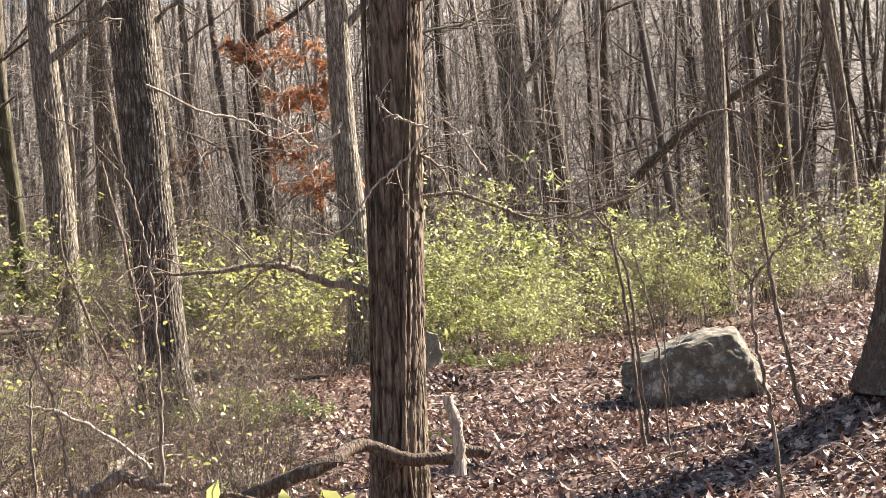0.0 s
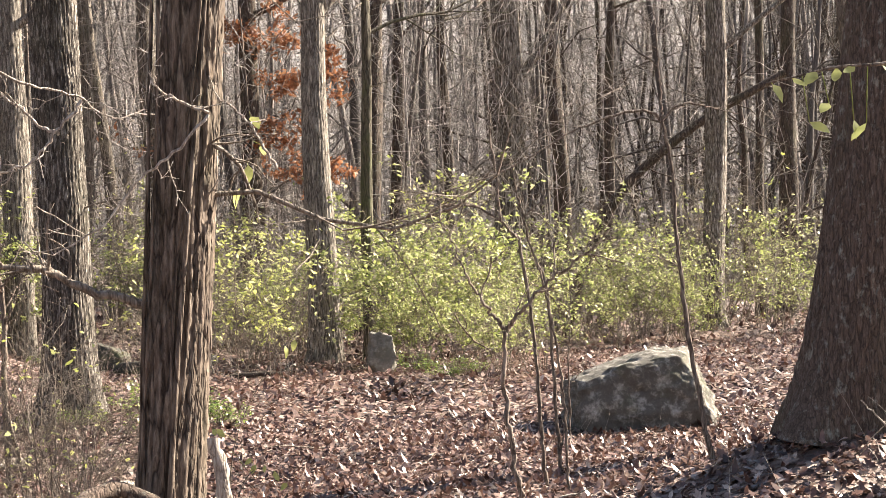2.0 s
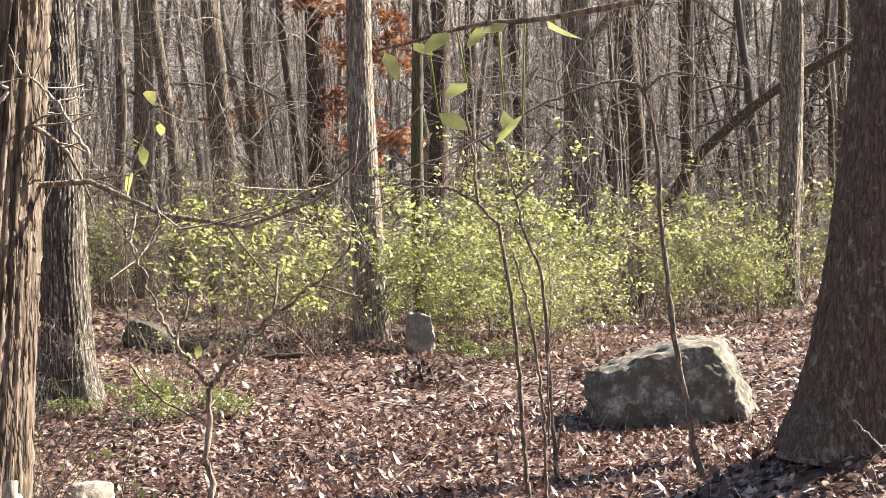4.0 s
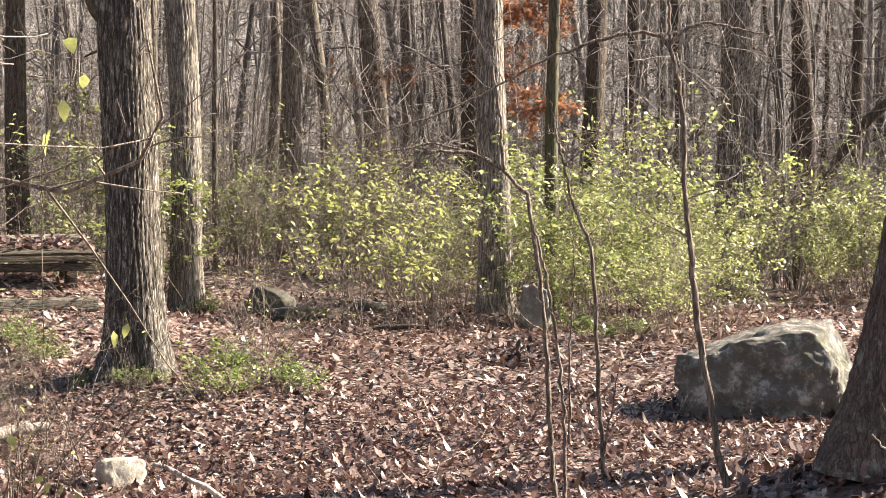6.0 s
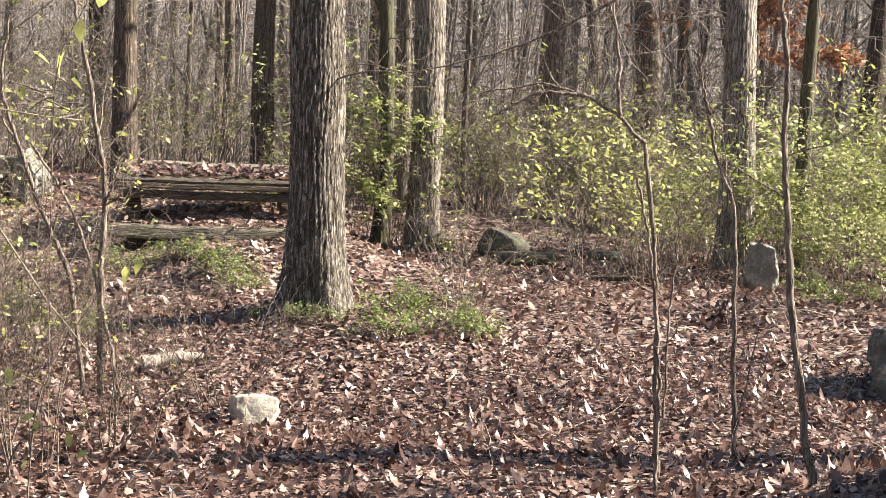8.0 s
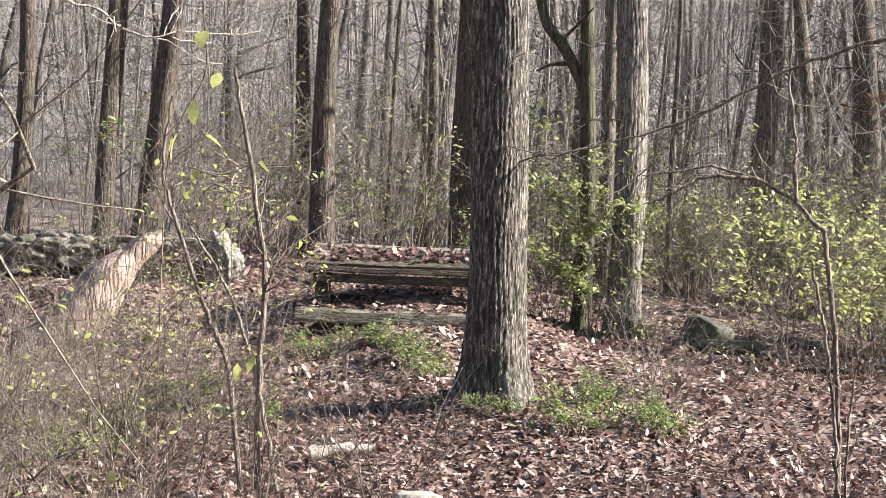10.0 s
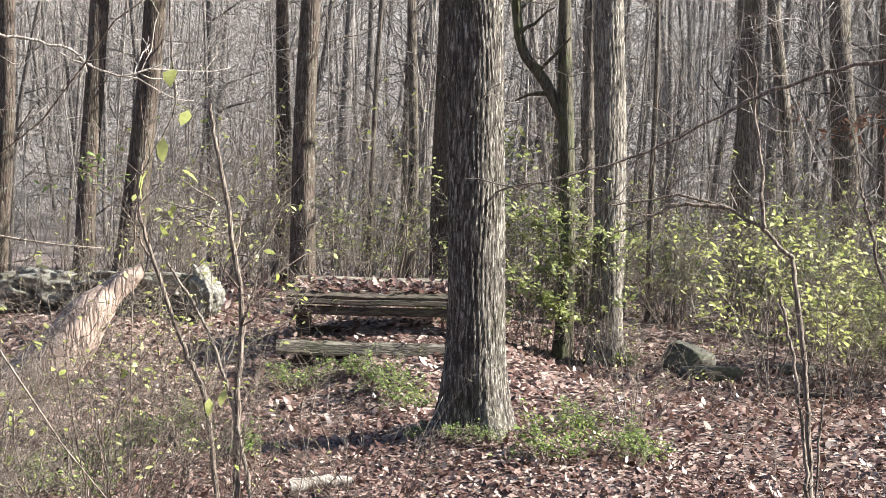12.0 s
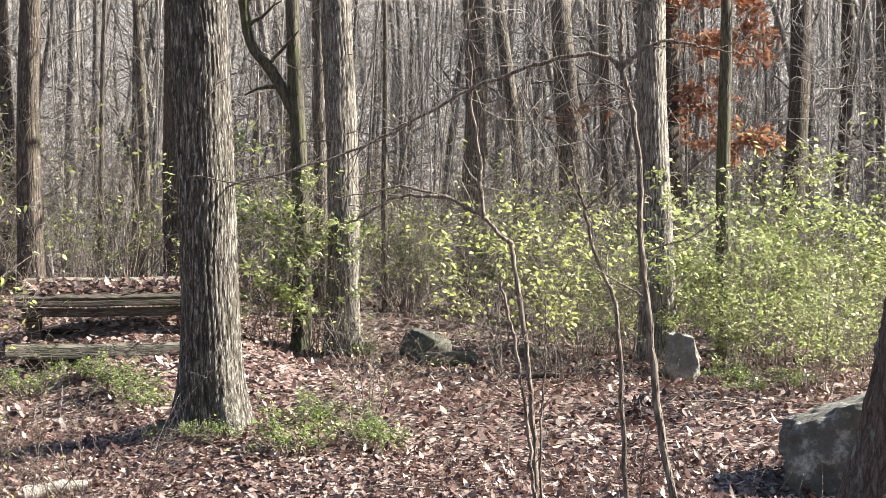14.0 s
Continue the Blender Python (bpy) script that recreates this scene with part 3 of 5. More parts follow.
# ---------------------------------------------------------------- saplings
def sapling(label, lines, r0, r1, bark=M_STEM, side=5):
    """A young tree: the first line is its stem, the others are branches as parts."""
    main = np.asarray(lines[0], float)
    main[0][2] = float(ground_z(main[0][0], main[0][1])) - 0.03
    ob = thing("sapling", *main[0], label, "sapling", "saplings in the clearing")
    for i, ln in enumerate(lines):
        p = curve_through(ln, 34) - main[0]
        p[1:] += rng.normal(0, 0.0035, (33, 3))
        a, b = (r0, r1) if i == 0 else (r1 * 1.05, r1 * 0.3)
        rad = np.linspace(a, b, 34) * (1 + 0.1 * np.clip(rng.normal(0, 1, 34), 0, 2))
        sp = Soup()
        sticks(sp, p[None], rad[None], 9)
        u, v = grow(*offshoots(p[None], rad[None], side if i == 0 else side * 2, 0.35, 1.0, 0.85, (0.1, 0.3), 0.35), 6, 0.2, 0.03, 0.3)
        sticks(sp, u, np.maximum(v, 0.0022), 4)
        u2, v2 = grow(*offshoots(u, v, 2, 0.3, 1.0, 0.9, (0.3, 0.6), 0.6), 4, 0.25, 0.0, 0.4)
        sticks(sp, u2, np.maximum(v2, 0.0016), 3)
        part("stem" if i == 0 else "branch", sp, bark, ob)
    return ob


sapling("slender forked sapling with a bent bare top", [
    [(1.3, 7.57, -0.2), (1.28, 7.57, 0.03), (1.27, 7.57, 0.29), (1.25, 7.57, 0.77), (1.21, 7.56, 1.13), (1.17, 7.55, 1.47)],
    [(1.17, 7.55, 1.47), (1.1, 7.53, 1.53), (1.04, 7.51, 1.6), (0.97, 7.49, 1.64), (0.88, 7.47, 1.69), (0.75, 7.43, 1.73), (0.65, 7.39, 1.74), (0.5, 7.34, 1.71), (0.38, 7.3, 1.69)],
    [(1.05, 7.51, 1.6), (1.03, 7.51, 1.74), (1.03, 7.51, 1.85), (1.0, 7.5, 2.08), (0.99, 7.5, 2.32), (0.98, 7.5, 2.56)],
    [(0.88, 7.47, 1.69), (0.78, 7.43, 1.7), (0.65, 7.39, 1.69), (0.5, 7.34, 1.6), (0.4, 7.3, 1.56)]], 0.015, 0.01, side=3)
sapling("thin crooked sapling with a single side fork", [
    [(1.53, 8.58, -0.3), (1.52, 8.58, -0.08), (1.51, 8.58, 0.16), (1.49, 8.57, 0.69), (1.46, 8.57, 1.16), (1.4, 8.56, 1.31), (1.35, 8.55, 1.46), (1.31, 8.54, 1.66)],
    [(1.31, 8.54, 1.66), (1.27, 8.53, 1.81), (1.25, 8.53, 1.93), (1.23, 8.52, 2.05)],
    [(1.31, 8.54, 1.66), (1.38, 8.55, 1.72), (1.46, 8.57, 1.78), (1.51, 8.58, 1.85), (1.54, 8.58, 1.93)],
    [(1.52, 8.58, -0.1), (1.57, 8.56, 0.15), (1.63, 8.55, 0.5)]], 0.015, 0.008, side=3)
sapling("tall sapling with a wide pale forked top", [
    [(2.15, 6.4, 0.1), (2.11, 6.39, 0.28), (2.08, 6.39, 0.5), (2.02, 6.38, 0.88), (2.0, 6.38, 1.17), (1.98, 6.37, 1.41), (1.97, 6.37, 1.69), (1.95, 6.37, 1.94), (1.91, 6.36, 2.1)],
    [(1.91, 6.36, 2.1), (1.86, 6.35, 2.15), (1.79, 6.34, 2.17), (1.62, 6.3, 2.14), (1.49, 6.27, 2.1), (1.37, 6.24, 2.05), (1.28, 6.21, 2.01), (1.08, 6.15, 1.89), (0.91, 6.09, 1.81), (0.79, 6.04, 1.76), (0.66, 5.99, 1.73), (0.54, 5.93, 1.68)],
    [(1.91, 6.36, 2.1), (1.97, 6.37, 2.17), (2.08, 6.39, 2.21), (2.22, 6.41, 2.18), (2.39, 6.43, 2.14)],
    [(1.91, 6.36, 2.1), (1.91, 6.36, 2.24), (1.9, 6.36, 2.5), (1.89, 6.36, 2.8)]], 0.017, 0.009, side=3)
sapling("near sapling with a wide Y fork", [
    [(0.49, 1.19, -0.2), (0.48, 1.19, 0.51), (0.46, 1.19, 0.73), (0.44, 1.2, 0.91), (0.45, 1.2, 1.06)],
    [(0.45, 1.2, 1.06), (0.41, 1.2, 1.11), (0.36, 1.21, 1.2), (0.3, 1.22, 1.35)],
    [(0.45, 1.2, 1.06), (0.52, 1.18, 1.14), (0.61, 1.17, 1.22), (0.72, 1.15, 1.29)]], 0.008, 0.005, side=2)
sapling("double-stemmed sapling arching over", [
    [(1.38, 7.1, -0.17), (1.37, 7.1, 0.41), (1.31, 7.1, 0.94), (1.23, 7.1, 1.3)],
    [(1.4, 7.1, 0.2), (1.41, 7.1, 0.7), (1.43, 7.1, 1.0), (1.43, 7.1, 1.3)]], 0.01, 0.006, side=3)
sapling("dark stem with crossing thin shoots", [
    [(-2.43, 8.52, -0.2), (-2.45, 8.52, 0.56), (-2.44, 8.53, 1.08), (-2.49, 8.49, 1.49), (-2.58, 8.43, 2.04), (-2.63, 8.39, 2.35)],
    [(-2.44, 8.53, 1.0), (-2.36, 8.5, 1.15), (-2.28, 8.5, 1.4)]], 0.022, 0.01, side=8)
sapling("leaning forked stem with bare twigs", [
    [(-2.5, 8.45, -0.2), (-2.6, 8.41, 0.52), (-2.74, 8.31, 0.93), (-2.86, 8.22, 1.34), (-2.95, 8.15, 1.71), (-2.92, 8.17, 2.15)],
    [(-2.86, 8.22, 1.34), (-3.0, 8.2, 1.55), (-3.15, 8.2, 1.85)]], 0.018, 0.008, side=9)
sapling("leaning pale bare stem", [
    [(-2.3, 8.55, -0.2), (-2.48, 8.5, 0.55), (-2.62, 8.4, 1.0), (-2.81, 8.26, 1.37)]], 0.014, 0.007, M_TWIG, 6)

sapling("thin bare upright shoot", [SHOOT_A], 0.008, 0.004, M_TWIG, 9)
sapling("thin bare leaning shoot", [SHOOT_B], 0.007, 0.004, M_TWIG, 7)
sapling("thin bare arching shoot", [SHOOT_C], 0.007, 0.004, M_TWIG, 7)

# ---------------------------------------------------------------- fallen wood
limb_along("fallen_log", LOW_LOG, 0.03, 0.018, M_STEM, "gnarled fallen branch at the path's edge", "log", 3, 9, 20, shoot=(0.1, 0.3), thin=0.25)
limb_along("fallen_stick", STICK_D, 0.006, 0.009, M_TWIG_PALE, "long thin stick leaning in the brush", "stick", 3, 6, 20)
limb_along("fallen_branch", [(-0.28, 3.2, 0.36), (-0.35, 3.2, 0.38), (-0.52, 3.2, 0.36), (-0.67, 3.2, 0.38), (-0.84, 3.2, 0.45), (-1.0, 3.0, 0.41), (-1.24, 2.99, 0.33), (-1.5, 2.97, 0.2), (-1.9, 2.94, -0.2)],
           0.024, 0.036, M_BARK_BROWN, "thick fallen branch propped across the vine-wrapped trunk", "branch", 4, 12, 40, shoot=(0.08, 0.2), thin=0.2)
limb_along("branch_stub", [(-0.43, 3.0, 0.3), (-0.42, 3.0, 0.4), (-0.43, 2.99, 0.53), (-0.46, 2.99, 0.64)], 0.028, 0.022, M_TWIG_PALE, "pale broken stub rising from the fallen branch", "branch", 0, 10, 16)
limb_along("dead_branch", [(-0.72, 3.42, 1.14), (-0.95, 3.4, 1.2), (-1.09, 3.4, 1.27), (-1.18, 3.34, 1.3), (-1.47, 3.3, 1.29), (-1.75, 3.26, 1.3)], 0.02, 0.006, M_TWIG, "thin bare branch growing from the vine-wrapped trunk", "branch", 14, 7, 24)
limb_along("fallen_twig", NEAR_TWIG, 0.0016, 0.0027, M_TWIG_PALE, "pale bare stick leaning over the path", "stick", 3, 7, 24, wob=0.0015, twig_r=0.001, shoot=(0.05, 0.15))
limb_along("fallen_twig", [(2.61, 5.05, 0.53), (2.7, 5.03, 0.43), (2.83, 5.0, 0.26), (3.1, 4.95, -0.1)], 0.003, 0.006, M_TWIG_PALE, "pale bare stick beside the leaning trunk", "stick", 6, 7, 20)
limb_along("fallen_twig", [(1.05, 6.55, -0.2), (1.28, 6.62, -0.12), (1.46, 6.64, -0.12), (1.62, 6.65, -0.2)], 0.008, 0.005, M_TWIG_PALE, "thin arched stick on the leaf litter", "stick", 2, 7, 20)
limb_along("fallen_twig", [(1.55, 5.2, -0.18), (1.83, 5.14, 0.0), (2.0, 5.11, 0.02), (2.2, 5.07, -0.18)], 0.006, 0.004, M_TWIG_PALE, "thin curved stick on the leaf litter", "stick", 2, 7, 20)
limb_along("fallen_log", [(-1.67, 18.49, 0.03), (-1.3, 18.55, 0.05), (-0.95, 18.63, 0.04)], 0.04, 0.03, M_WOOD_OLD, "short dark log lying in the leaves", "log", 0, 10, 14)
limb_along("fallen_log", [(-3.02, 10.08, -0.21), (-2.84, 10.2, -0.17), (-2.66, 10.32, -0.16)], 0.05, 0.036, M_TWIG_PALE, "short pale broken log in the leaves", "log", 0, 10, 12)
limb_along("fallen_log", [(-6.59, 12.94, 1.31), (-6.76, 12.81, 1.14), (-6.98, 12.63, 0.85), (-7.18, 12.46, 0.46), (-7.49, 12.19, 0.17), (-7.8, 11.95, -0.15)], 0.1, 0.2, M_LOG,
           "big bleached splintered log leaning on the bank", "log", 0, 28, 44, wob=0.004, girth=(0.05, 0.11, 0.12, 0.2, 0.25, 0.26, 0.2, 0.17, 0.15))
limb_along("curved_limb", [(-6.12, 22.8, 3.6), (-6.26, 22.74, 3.9), (-6.52, 22.63, 4.4), (-6.83, 22.49, 4.9), (-6.94, 22.44, 6.0)], 0.1, 0.07, M_BARK_MOSSY, "thick curving limb of the mossy trunk", "branch", 5, 10, 20)
limb_along("leaning_trunk", [(4.5, 30.0, -0.1), (4.74, 30.0, 0.9), (5.06, 29.95, 1.85), (5.75, 29.84, 3.03), (6.6, 29.68, 3.83), (7.61, 29.46, 4.56), (9.2, 29.2, 5.4)], 0.13, 0.08, M_BARK_DARK, "crooked leaning dark trunk in the thicket", "tree", 10, 12, 30, shoot=(0.12, 0.3), thin=0.18)
limb_along("dead_branch", [(-0.44, 3.04, 1.83), (-0.57, 3.03, 1.70), (-0.70, 3.02, 1.60), (-0.83, 3.01, 1.44), (-1.01, 2.98, 1.34)], 0.0065, 0.003, M_TWIG_PALE, "pale bare twig crossing the vine-wrapped trunk", "branch", 6, 6, 24, twig_r=0.002, shoot=(0.12, 0.35))
limb_along("dead_branch", [(-0.83, 2.61, 1.84), (-0.92, 2.59, 1.73), (-1.01, 2.58, 1.63), (-1.16, 2.56, 1.59)], 0.0065, 0.003, M_TWIG_PALE, "pale crooked twig in front of the oak", "branch", 6, 6, 24, twig_r=0.002, shoot=(0.12, 0.35))
limb_along("dead_branch", [(-0.20, 3.04, 1.63), (-0.28, 3.04, 1.77), (-0.35, 3.04, 1.86), (-0.41, 3.04, 1.89)], 0.0065, 0.003, M_TWIG_PALE, "thin pale twig beside the vine-wrapped trunk", "branch", 6, 6, 24, twig_r=0.002, shoot=(0.12, 0.35))
limb_along("dead_branch", [(-0.44, 3.04, 1.84), (-0.56, 3.03, 1.89), (-0.62, 3.03, 1.93), (-0.65, 3.02, 1.99)], 0.0065, 0.003, M_TWIG_PALE, "short pale twig on the vine-wrapped trunk", "branch", 6, 6, 24, twig_r=0.002, shoot=(0.12, 0.35))
limb_along("dead_branch", [(-0.91, 2.60, 1.73), (-0.98, 2.58, 1.77), (-1.07, 2.57, 1.85), (-1.17, 2.56, 1.91)], 0.0065, 0.003, M_TWIG_PALE, "thin pale twig over the brush", "branch", 6, 6, 24, twig_r=0.002, shoot=(0.12, 0.35))
limb_along("overhead_branch", [(-1.9, 5.2, 2.45), (-1.57, 5.39, 2.28), (-1.47, 5.48, 2.27), (-1.35, 5.58, 2.24), (-1.26, 5.66, 2.16), (-1.16, 5.74, 2.14), (-1.05, 5.83, 2.19)], 0.008, 0.003, M_TWIG_PALE, "pale bare twig hanging over the path", "branch", 8, 6, 24)


# ---------------------------------------------------------------- stones
def stone(name, label, x, y, size, material, seed, rz=0.0, cuts=(), sink=0.1, detail=4, rough=0.05, group="stones", tilt=(0, 0)):
    """A weathered block: a ball of faces, pressed flat by planes (normal, distance), then roughened."""
    bm = bmesh.new()
    bmesh.ops.create_icosphere(bm, subdivisions=detail, radius=1.0)
    sd = seed * 7.3
    for v in bm.verts:
        p = v.co.copy() * 1.6
        for nx, ny, nz, dist in cuts:
            n = Vector((nx, ny, nz)).normalized()
            over = p.dot(n) - dist
            if over > 0:
                p -= n * over * 0.92
        f = noise.fractal(p * 1.7 + Vector((sd, 0, 0)), 1.0, 2.0, 5) * rough + noise.noise(p * 7 + Vector((0, sd, 0))) * rough * 0.25
        v.co = Vector((p.x * size[0], p.y * size[1], p.z * size[2])) * (1 + f)
    me = bpy.data.meshes.new(name)
    bm.to_mesh(me)
    bm.free()
    for poly in me.polygons:
        poly.use_smooth = True
    me.materials.append(material)
    ob = tagged(new(name, me), label, "stone", group)
    low = min(v.co.z for v in me.vertices)
    ob.matrix_basis = pose(x, y, float(ground_z(x, y)) - low - sink, tilt[0], tilt[1], rz)
    return ob


stone("boulder", "large grey wedge-shaped boulder with lichen, in fallen leaves", 2.8, 12.0, (0.6, 0.5, 0.45), M_ROCK, 1, 4,
      ((-0.4, 0, 1, 0.62), (0.95, -0.28, 0.36, 0.8), (0.1, -0.1, 1, 0.8), (-0.05, -1, 0.16, 0.8), (-0.2, -0.8, 0.8, 0.98), (0, 1, 0.1, 0.9), (-1, -0.1, 0.1, 1.15), (0, 0, -1, 0.9)), 0.14, 6, 0.13)
stone("upright_stone", "small upright grey stone beside the pale trunk", 0.38, 18.4, (0.165, 0.13, 0.23), M_ROCK_GREY, 2, 12,
      ((1, 0, 0.25, 0.95), (-1, 0.1, 0.15, 0.95), (0.12, 0, 1, 0.85), (0, -1, 0.1, 0.8), (0, 1, 0, 0.8)), 0.06, 5, 0.14)
stone("rock", "low dark mossy rock half buried in leaves", -3.94, 22.25, (0.25, 0.2, 0.2), M_ROCK_MOSS, 3, -15, ((0.45, 0, 1, 0.95), (0, -1, 0.5, 1.0)), 0.16, 4, 0.08)
stone("rock", "small dark rock in the leaves", -3.2, 20.9, (0.26, 0.14, 0.12), M_ROCK_MOSS, 4, 20, ((0, 0, 1, 0.7),), 0.06, 4, 0.1)
stone("rock", "flat grey rock in the leaves", -2.5, 22.8, (0.17, 0.13, 0.1), M_ROCK, 5, 0, ((0, 0, 1, 0.7),), 0.08, 4, 0.1)
stone("rock", "pale rock among dry leaves", -1.76, 9.35, (0.105, 0.08, 0.1), M_ROCK_CREAM, 6, 10, ((0, 0, 1, 0.7), (0.5, -1, 0.2, 0.7)), 0.05, 4, 0.12)
stone("rock", "lichen-covered pale rock on the bank", -8.2, 16.2, (0.14, 0.15, 0.22), M_ROCK_GREY, 7, 0, ((0.6, 0, 1, 0.8), (0, -1, 0.2, 0.7), (-1, 0, 0.1, 0.8)), 0.08, 5, 0.3)
stone("rock", "broad flat mossy slab of the broken bank wall", -8.8, 15.9, (0.44, 0.34, 0.12), M_ROCK_GREY, 8, 30, ((0, 0, 1, 0.7), (0, -1, -0.3, 0.75), (1, 0.2, 0, 0.85)), -0.16, 5, 0.34)
stone("rock", "dark underlying block of the broken bank wall", -8.6, 16.2, (0.32, 0.2, 0.2), M_ROCK_MOSS, 11, 20, ((0, 0, 1, 0.8), (0, -1, 0, 0.8), (1, 0, 0, 0.8)), 0.08, 5, 0.25)
stone("rock", "dark low block of the broken bank wall", -9.25, 15.75, (0.24, 0.2, 0.19), M_ROCK_MOSS, 13, 50, ((0, 0, 1, 0.8), (0, -1, 0, 0.8)), 0.08, 5, 0.25)
stone("rock", "flat mossy slab of the broken bank wall", -9.75, 15.6, (0.34, 0.3, 0.16), M_ROCK_GREY, 9, 44, ((0.3, 0, 1, 0.7), (0, -1, 0, 0.8)), 0.06, 5, 0.34)
stone("rock", "grey slab of the broken bank wall", -10.6, 15.1, (0.34, 0.26, 0.19), M_ROCK, 10, 5, ((-0.2, 0, 1, 0.8), (0, -1, 0, 0.8)), 0.08, 5, 0.34)


# ---------------------------------------------------------------- picnic table
def beam(soup, a, b, w, h, seed=0, up=(0, 0, 1)):
    """A worn timber from a to b, w wide and h high, with rounded uneven edges."""
    r = np.random.default_rng(seed)
    a, b = np.asarray(a, float), np.asarray(b, float)
    d = unit(b - a)
    s = unit(np.cross(d, np.asarray(up, float)))
    u = np.cross(s, d)
    c = 0.18
    prof = np.array([(-0.5 + c * 0.5, -0.5), (0.5 - c * 0.5, -0.5), (0.5, -0.5 + c), (0.5, 0.5 - c), (0.5 - c * 0.5, 0.5), (-0.5 + c * 0.5, 0.5), (-0.5, 0.5 - c), (-0.5, -0.5 + c)])
    k = 9
    t = np.linspace(0, 1, k)
    pr = prof[None] * (1 + r.normal(0, 0.035, (k, 8, 1)))
    v = (a + (b - a) * t[:, None])[:, None] + s * (pr[:, :, :1] * w) + u * (pr[:, :, 1:] * h + r.normal(0, 0.004, (k, 1, 1)))
    i = np.arange(k * 8).reshape(k, 8)
    j = np.roll(i, -1, axis=1)
    q = np.stack([i[:-1], j[:-1], j[1:], i[1:]], -1).reshape(-1, 4)
    n0 = k * 8
    vv = np.vstack([v.reshape(-1, 3), a[None], b[None]])
    caps = [(n0, j[0, m], i[0, m]) for m in range(8)] + [(n0 + 1, i[-1, m], j[-1, m]) for m in range(8)]
    soup.add(vv, q, caps)


TX, TY = -5.83, 16.16
TZ = float(ground_z(TX, TY))
table = thing("picnic_table", TX, TY, TZ, "old sagging dark wooden picnic table strewn with leaves", "table", rz=29)
TILT, TOP, BENCH = radians(14), 1.14 - TZ, 0.49 - TZ
for i in range(6):
    sp = Soup()
    off = (i - 2.5) * 0.15
    yy, zz = off * math.cos(TILT), TOP + off * math.sin(TILT)
    beam(sp, (-0.93 + 0.03 * (i % 2), yy, zz), (1.25, yy, zz), 0.142, 0.055, i, (0, -math.sin(TILT), math.cos(TILT)))
    part("plank", sp, M_BENCH if i > 3 else M_WOOD_OLD, table, "pale weathered plank" if i > 3 else "", smooth=False)
for nm, a, b, w, h in (("rail", (-0.92, -0.42, TOP - 0.15), (1.25, -0.41, TOP - 0.15), 0.08, 0.065), ("rail", (-0.85, -0.36, TOP - 0.25), (1.25, -0.36, TOP - 0.25), 0.11, 0.095),
                       ("stretcher", (-0.8, 0.05, TOP - 0.47), (0.85, 0.05, TOP - 0.47), 0.09, 0.06),
                       ("bench_plank", (-1.0, -0.84, BENCH), (1.2, -0.84, BENCH - 0.01), 0.16, 0.15), ("bench_plank", (-0.95, -0.67, BENCH + 0.01), (1.2, -0.67, BENCH), 0.15, 0.13),
                       ("bench_plank", (-0.95, 0.85, BENCH + 0.12), (1.2, 0.85, BENCH + 0.12), 0.26, 0.07), ("leg", (-0.74, -0.2, -0.3), (-0.74, -0.2, TOP - 0.1), 0.17, 0.15),
                       ("leg", (-0.74, 0.25, -0.3), (-0.74, 0.25, TOP + 0.02), 0.14, 0.14), ("leg", (1.0, -0.2, -0.3), (1.0, -0.2, TOP - 0.1), 0.14, 0.14),
                       ("leg", (1.0, 0.25, -0.3), (1.0, 0.25, TOP + 0.02), 0.14, 0.14), ("brace", (-0.66, -0.8, BENCH - 0.13), (-0.66, 0.85, BENCH - 0.02), 0.09, 0.12), ("brace", (0.92, -0.8, BENCH - 0.13), (0.92, 0.85, BENCH - 0.02), 0.09, 0.12),
                       ("bench_leg", (-0.74, -0.76, -0.6), (-0.74, -0.76, BENCH - 0.06), 0.12, 0.12), ("bench_leg", (1.0, -0.76, -0.6), (1.0, -0.76, BENCH - 0.06), 0.12, 0.12)):
    sp = Soup()
    beam(sp, a, b, w, h, 20, (0, 0, 1) if not nm.endswith("leg") else (0, 1, 0))
    part(nm, sp, M_BENCH if nm == "bench_plank" else M_WOOD_OLD, table, "grey weathered bench plank" if nm == "bench_plank" else "", smooth=False)


